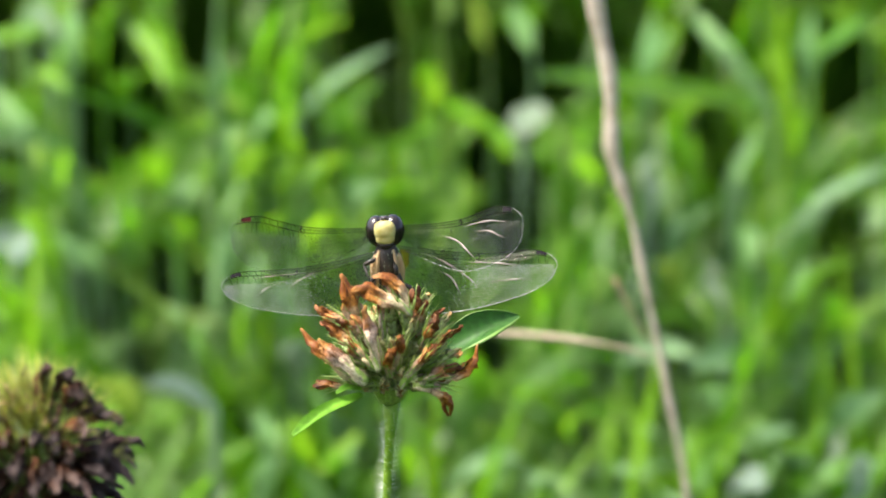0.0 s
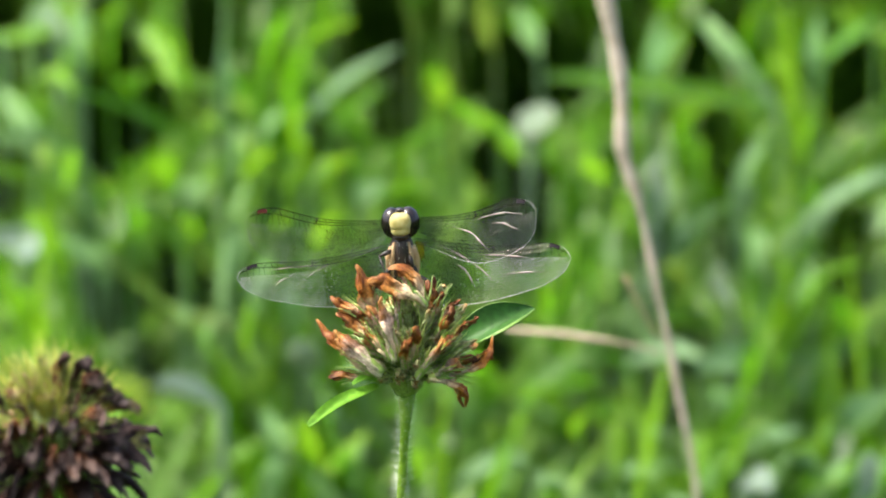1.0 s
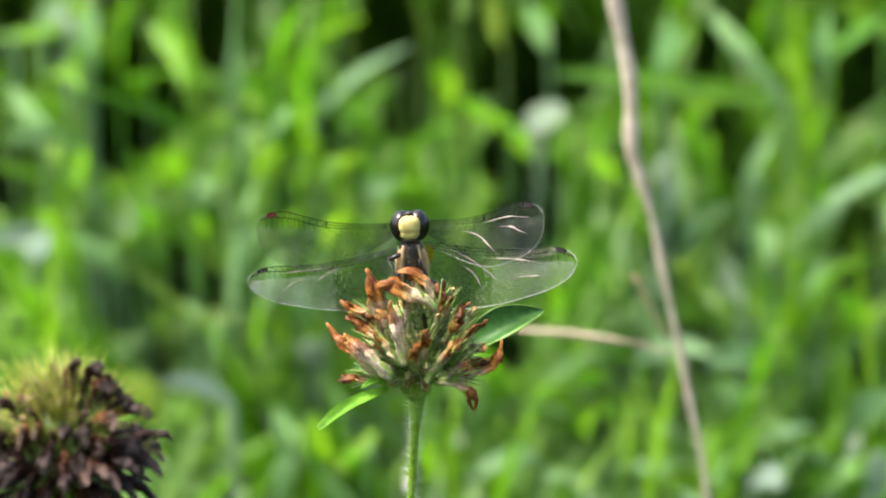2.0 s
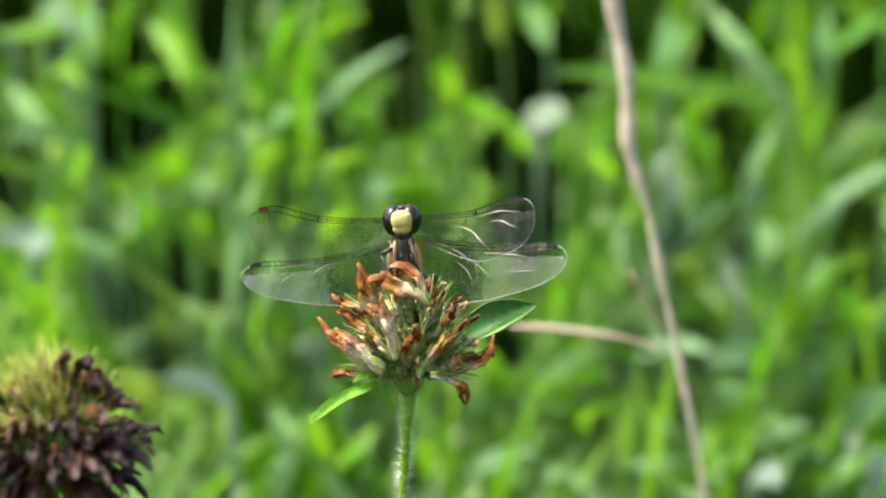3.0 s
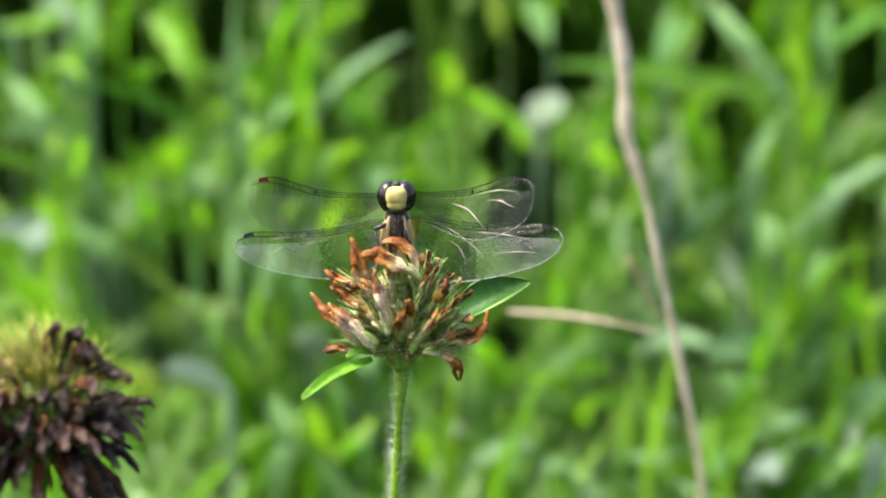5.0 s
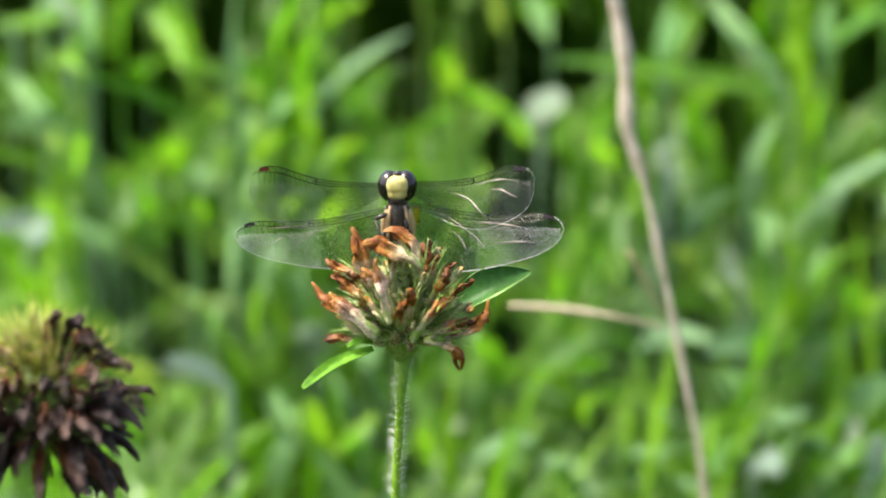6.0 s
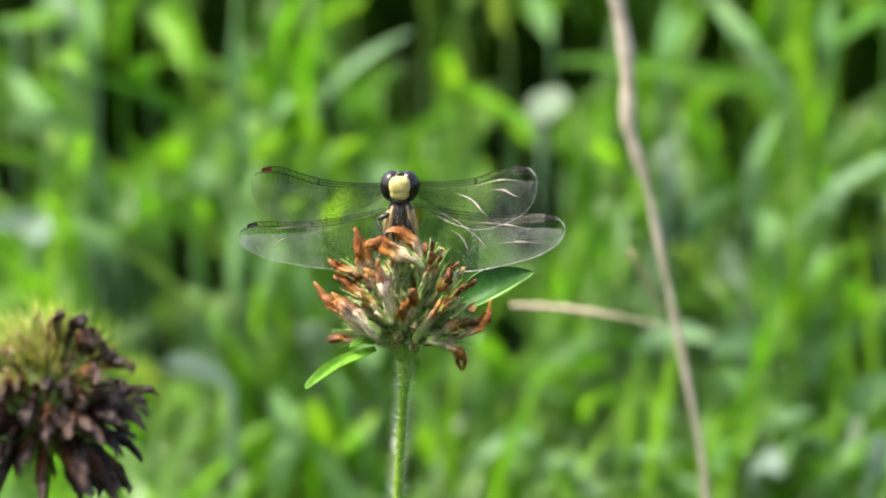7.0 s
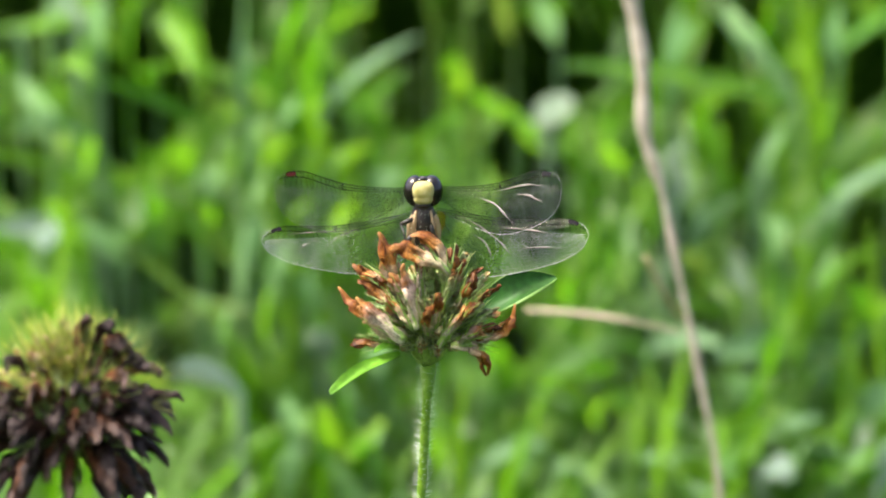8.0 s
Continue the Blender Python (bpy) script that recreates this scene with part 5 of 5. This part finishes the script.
def build_dragonfly():
    root = thing("dragonfly", "dragonfly with clear veined wings and pale yellow face on clover", "dragonfly", (-0.0003, 0.010, 0.3405))
    h = Vector((0, 0, 0.0032))
    hb = ball(h + Vector((0, 0.0008, 0)), 0.0022, 0.0015, 0.0021)
    head = part("head", (hb[0], hb[1], CHITIN), root)
    for sx in (-1, 1):
        e = ball(h + Vector((sx * 0.00135, 0.0004, 0.0001)), 0.00185, 0.0022, 0.00255, 18, 26)
        part("compound_eye", (e[0], e[1], EYE), head, "glossy dark brown compound eye")
    fr = ball(h + Vector((0, -0.0013, 0.00032)), 0.00178, 0.0014, 0.0016, 16, 28, 0.8, 0.8)
    part("forehead", (fr[0], fr[1], FACE), head, "pale yellow forehead")
    cl = ball(h + Vector((0, -0.00116, -0.00085)), 0.0016, 0.00128, 0.00115, 14, 28, 0.8, 0.8)
    part("clypeus", (cl[0], cl[1], FACE), head, "pale yellow clypeus")
    la = ball(h + Vector((0, -0.0011, -0.0021)), 0.0013, 0.0009, 0.0006, 10, 18)
    part("labrum", (la[0], la[1], CHITIN), head, "black lower lip")
    ve = ball(h + Vector((0, -0.0010, 0.0022)), 0.0006, 0.0006, 0.0004, 8, 12)
    part("vertex", (ve[0], ve[1], CHITIN), head, "small dark bump between the eyes")
    cr = ball(h + Vector((0, 0.0003, 0.0016)), 0.0016, 0.0014, 0.00095, 10, 16)
    part("occiput", (cr[0], cr[1], EYE), head, "dark crest between the eyes")
    for sx in (-1, 1):
        an = tube(bezier(h + Vector((sx * 0.0004, -0.0012, 0.002)), h + Vector((sx * 0.0006, -0.0018, 0.0026)), h + Vector((sx * 0.0010, -0.002, 0.0030)), 6), 0.00004, 5)
        part("antenna", (an[0], an[1], CHITIN), head)
    th = tube([Vector((0, 0.0004, 0.0012)), Vector((0, 0.0004, -0.0002)), Vector((0, 0.0012, -0.002)), Vector((0, 0.0022, -0.0045)), Vector((0, 0.0036, -0.0072)), Vector((0, 0.0045, -0.0085))],
              lambda s: 0.0010 + 0.0013 * math.sin(math.pi * (0.05 + 0.8 * s)), 18, 1.0, 0.35, 3)
    thorax = part("thorax", (th[0], th[1], THORAX), root, "hairy dark brown thorax")
    trnd = random.Random(8)
    spots = [(Vector(th[0][i]) + Vector((0, 0, trnd.uniform(-0.0011, 0.0011))), Vector((th[0][i].x, th[0][i].y - 0.0015, 0)).normalized()) for i in (trnd.randrange(18, len(th[0]) - 18) for _ in range(260))]
    hv, hf = hairs(spots, 0.0007, 0.00002, 4, -0.2)
    tagged(part("thorax_hair", (hv, hf, HAIR), thorax, "short pale hairs"), kind="stuff")
    for sx in (-1, 1):
        tl = tube(bezier((sx * 0.0017, 0.0004, -0.0006), (sx * 0.0025, 0.0014, -0.003), (sx * 0.0021, 0.003, -0.0068), 9), lambda s: 0.0009 * math.sin(math.pi * (0.15 + 0.75 * s)), 8, 0.7, 0.2, 4)
        part("thorax_stripe", (tl[0], tl[1], TAN), root, "tan yellow side stripe")
    for sx, wide in ((-1, 0.00065), (1, 0.0004)):
        fs = tube(bezier((sx * 0.0011, -0.0005, 0.0002), (sx * 0.0018, -0.0010, -0.0022), (sx * 0.0017, 0.0006, -0.0060), 9), lambda s: wide * math.sin(math.pi * (0.2 + 0.7 * s)), 8, 0.7, 0.25, 6)
        part("shoulder_stripe", (fs[0], fs[1], TAN), root, "tan yellow shoulder stripe")
    seg0 = Vector((0, 0.0045, -0.0082))
    for i in range(9):
        a = seg0 + Vector((0, 0.0016 * i, -0.0019 * i))
        b = seg0 + Vector((0, 0.0016 * (i + 1), -0.0019 * (i + 1)))
        ab = tube([a.lerp(b, k / 4) for k in range(5)], lambda s: 0.00115 + 0.00012 * math.sin(math.pi * s), 14, 1.0, 0.05, i)
        part("abdomen_segment", (ab[0], ab[1], THORAX), root)
    legs = [((-0.0012, -0.0006, -0.0010), (-0.0037, -0.0014, -0.0019), (-0.0024, -0.0030, -0.0058)),
            ((0.0012, -0.0006, -0.0018), (0.0016, -0.0012, -0.0040), (0.0020, -0.0030, -0.0068)),
            ((-0.0015, 0.0004, -0.0034), (-0.0030, -0.0006, -0.0054), (-0.0030, -0.0030, -0.0078)),
            ((0.0015, 0.0004, -0.0034), (0.0024, -0.0004, -0.0056), (0.0028, -0.0024, -0.0086)),
            ((-0.0015, 0.0014, -0.0052), (-0.005, -0.0006, -0.0072), (-0.0046, -0.0026, -0.0104)),
            ((0.0015, 0.0014, -0.0052), (0.0054, 0.0002, -0.0076), (0.0060, -0.0012, -0.0108))]
    for a, k, c in legs:
        a, k, c = Vector(a), Vector(k), Vector(c)
        lg = joined(tube([a, a.lerp(k, 0.5), k], lambda s: 0.0003 + 0.00012 * math.sin(math.pi * s), 8), tube([k, k.lerp(c, 0.5), c], lambda s: 0.00016 - 0.00008 * s, 7))
        part("leg", (lg[0], lg[1], CHITIN), root, "thin black leg")
    clear = "clear membranous wing with dark veins"
    wings = [build_wing(root, "forewing", "fore", True, (-0.0018, 0.0022, 0.0036), 0.0244, 0.0086, RUST, clear + " and a rusty tip mark"),
             build_wing(root, "forewing", "fore", False, (0.0018, 0.0022, 0.0038), 0.0250, 0.0086, SMOKE, clear),
             build_wing(root, "hindwing", "hind", True, (-0.0020, 0.0034, -0.0006), 0.0262, 0.0090, SMOKE, clear + " and a dark tip mark"),
             build_wing(root, "hindwing", "hind", False, (0.0020, 0.0034, 0.0002), 0.0268, 0.0106, SMOKE, clear + ", amber at its base")]
    return root, wings


dragonfly, wings = build_dragonfly()


# ---- dry stalk and single blades behind ----
def straw_stalk():
    root = thing("dry_grass_stalk", "dry tan grass stalk with a bent side branch", "grass stalk", (0.0802, 0.19, 0))
    base = Vector((0.0802, 0.19, 0))
    pts = [(0.0802, 0.19, -0.01), (0.0764, 0.175, 0.1427), (0.0705, 0.165, 0.2558), (0.0613, 0.165, 0.2988), (0.0548, 0.165, 0.3268), (0.0498, 0.165, 0.3408), (0.0494, 0.165, 0.3581), (0.0452, 0.165, 0.3774), (0.0393, 0.165, 0.4119)]
    pts = [Vector(p) - base for p in pts]
    fine = []
    for i in range(len(pts) - 1):
        fine += [pts[i].lerp(pts[i + 1], k / 5) for k in range(5)]
    fine.append(pts[-1])
    smooth = [fine[0]] + [(fine[i - 1] + fine[i] * 2 + fine[i + 1]) / 4 for i in range(1, len(fine) - 1)] + [fine[-1]]
    smooth = [q + Vector((0.0006 * min(1, max(0, (i / len(smooth) - 0.4) / 0.2)), 0, 0)) for i, q in enumerate(smooth)]
    t = tube(smooth, lambda s: 0.0009 + 0.0012 * min(1, max(0, (s - 0.48) / 0.15)) + 0.00025 * math.sin(s * 60), 10, 0.9, 0.25, 2)
    part("stem", (t[0], t[1], STRAW, t[2]), root)
    b = tube([Vector(p) - base for p in bezier((0.0602, 0.165, 0.2929), (0.0479, 0.165, 0.2969), (0.0226, 0.165, 0.2986), 16)], lambda s: 0.0004 + 0.00068 * math.sin(math.pi * max(0.0, s - 0.35) / 0.65) ** 0.8, 8, 0.7, 0.3, 5)
    part("branch", (b[0], b[1], STRAW_DULL, b[2]), root, "dull bent side branch")
    b = tube([Vector(p) - base for p in bezier((0.0602, 0.165, 0.2956), (0.0554, 0.165, 0.3031), (0.0511, 0.165, 0.3118), 10)], lambda s: 0.00035 + 0.0003 * s, 8, 0.7, 0.3, 6)
    part("branch", (b[0], b[1], STRAW_DARK, b[2]), root, "thin reddish brown side branch")


straw_stalk()


# ---- what moves ----
def motions():
    at = dragonfly.location.copy()
    roll = [(0.0, -3.0), (3.5, -3.0), (3.8, -2.8), (4.0, -2.0), (4.5, -0.5), (8.0, -0.5)]
    walk(dragonfly, [(t, pose(at.x, at.y, at.z, 0, a, 0)) for t, a in roll])
    # forward sweep of each wing, degrees; up or down tilt stays
    sweeps = [
        (wings[0], 1, 10, [(0.0, 22), (3.5, 22), (4.0, 26), (4.5, 28), (8.0, 28)]),
        (wings[1], -1, -9.5, [(0.0, 36), (3.0, 39), (3.5, 39), (4.0, 41), (4.5, 37), (8.0, 37)]),
        (wings[2], 1, -3, [(0.0, 19), (3.0, 22), (4.0, 24), (4.5, 23), (8.0, 24)]),
        (wings[3], -1, 2.5, [(0.0, 17), (1.5, 21), (3.0, 24), (3.5, 24), (4.0, 26), (4.5, 22), (8.0, 24)]),
    ]
    for wing, side, tilt, rows in sweeps:
        w = wing.location.copy()
        walk(wing, [(t, pose(w.x, w.y, w.z, 0, tilt, side * a)) for t, a in rows])


motions()
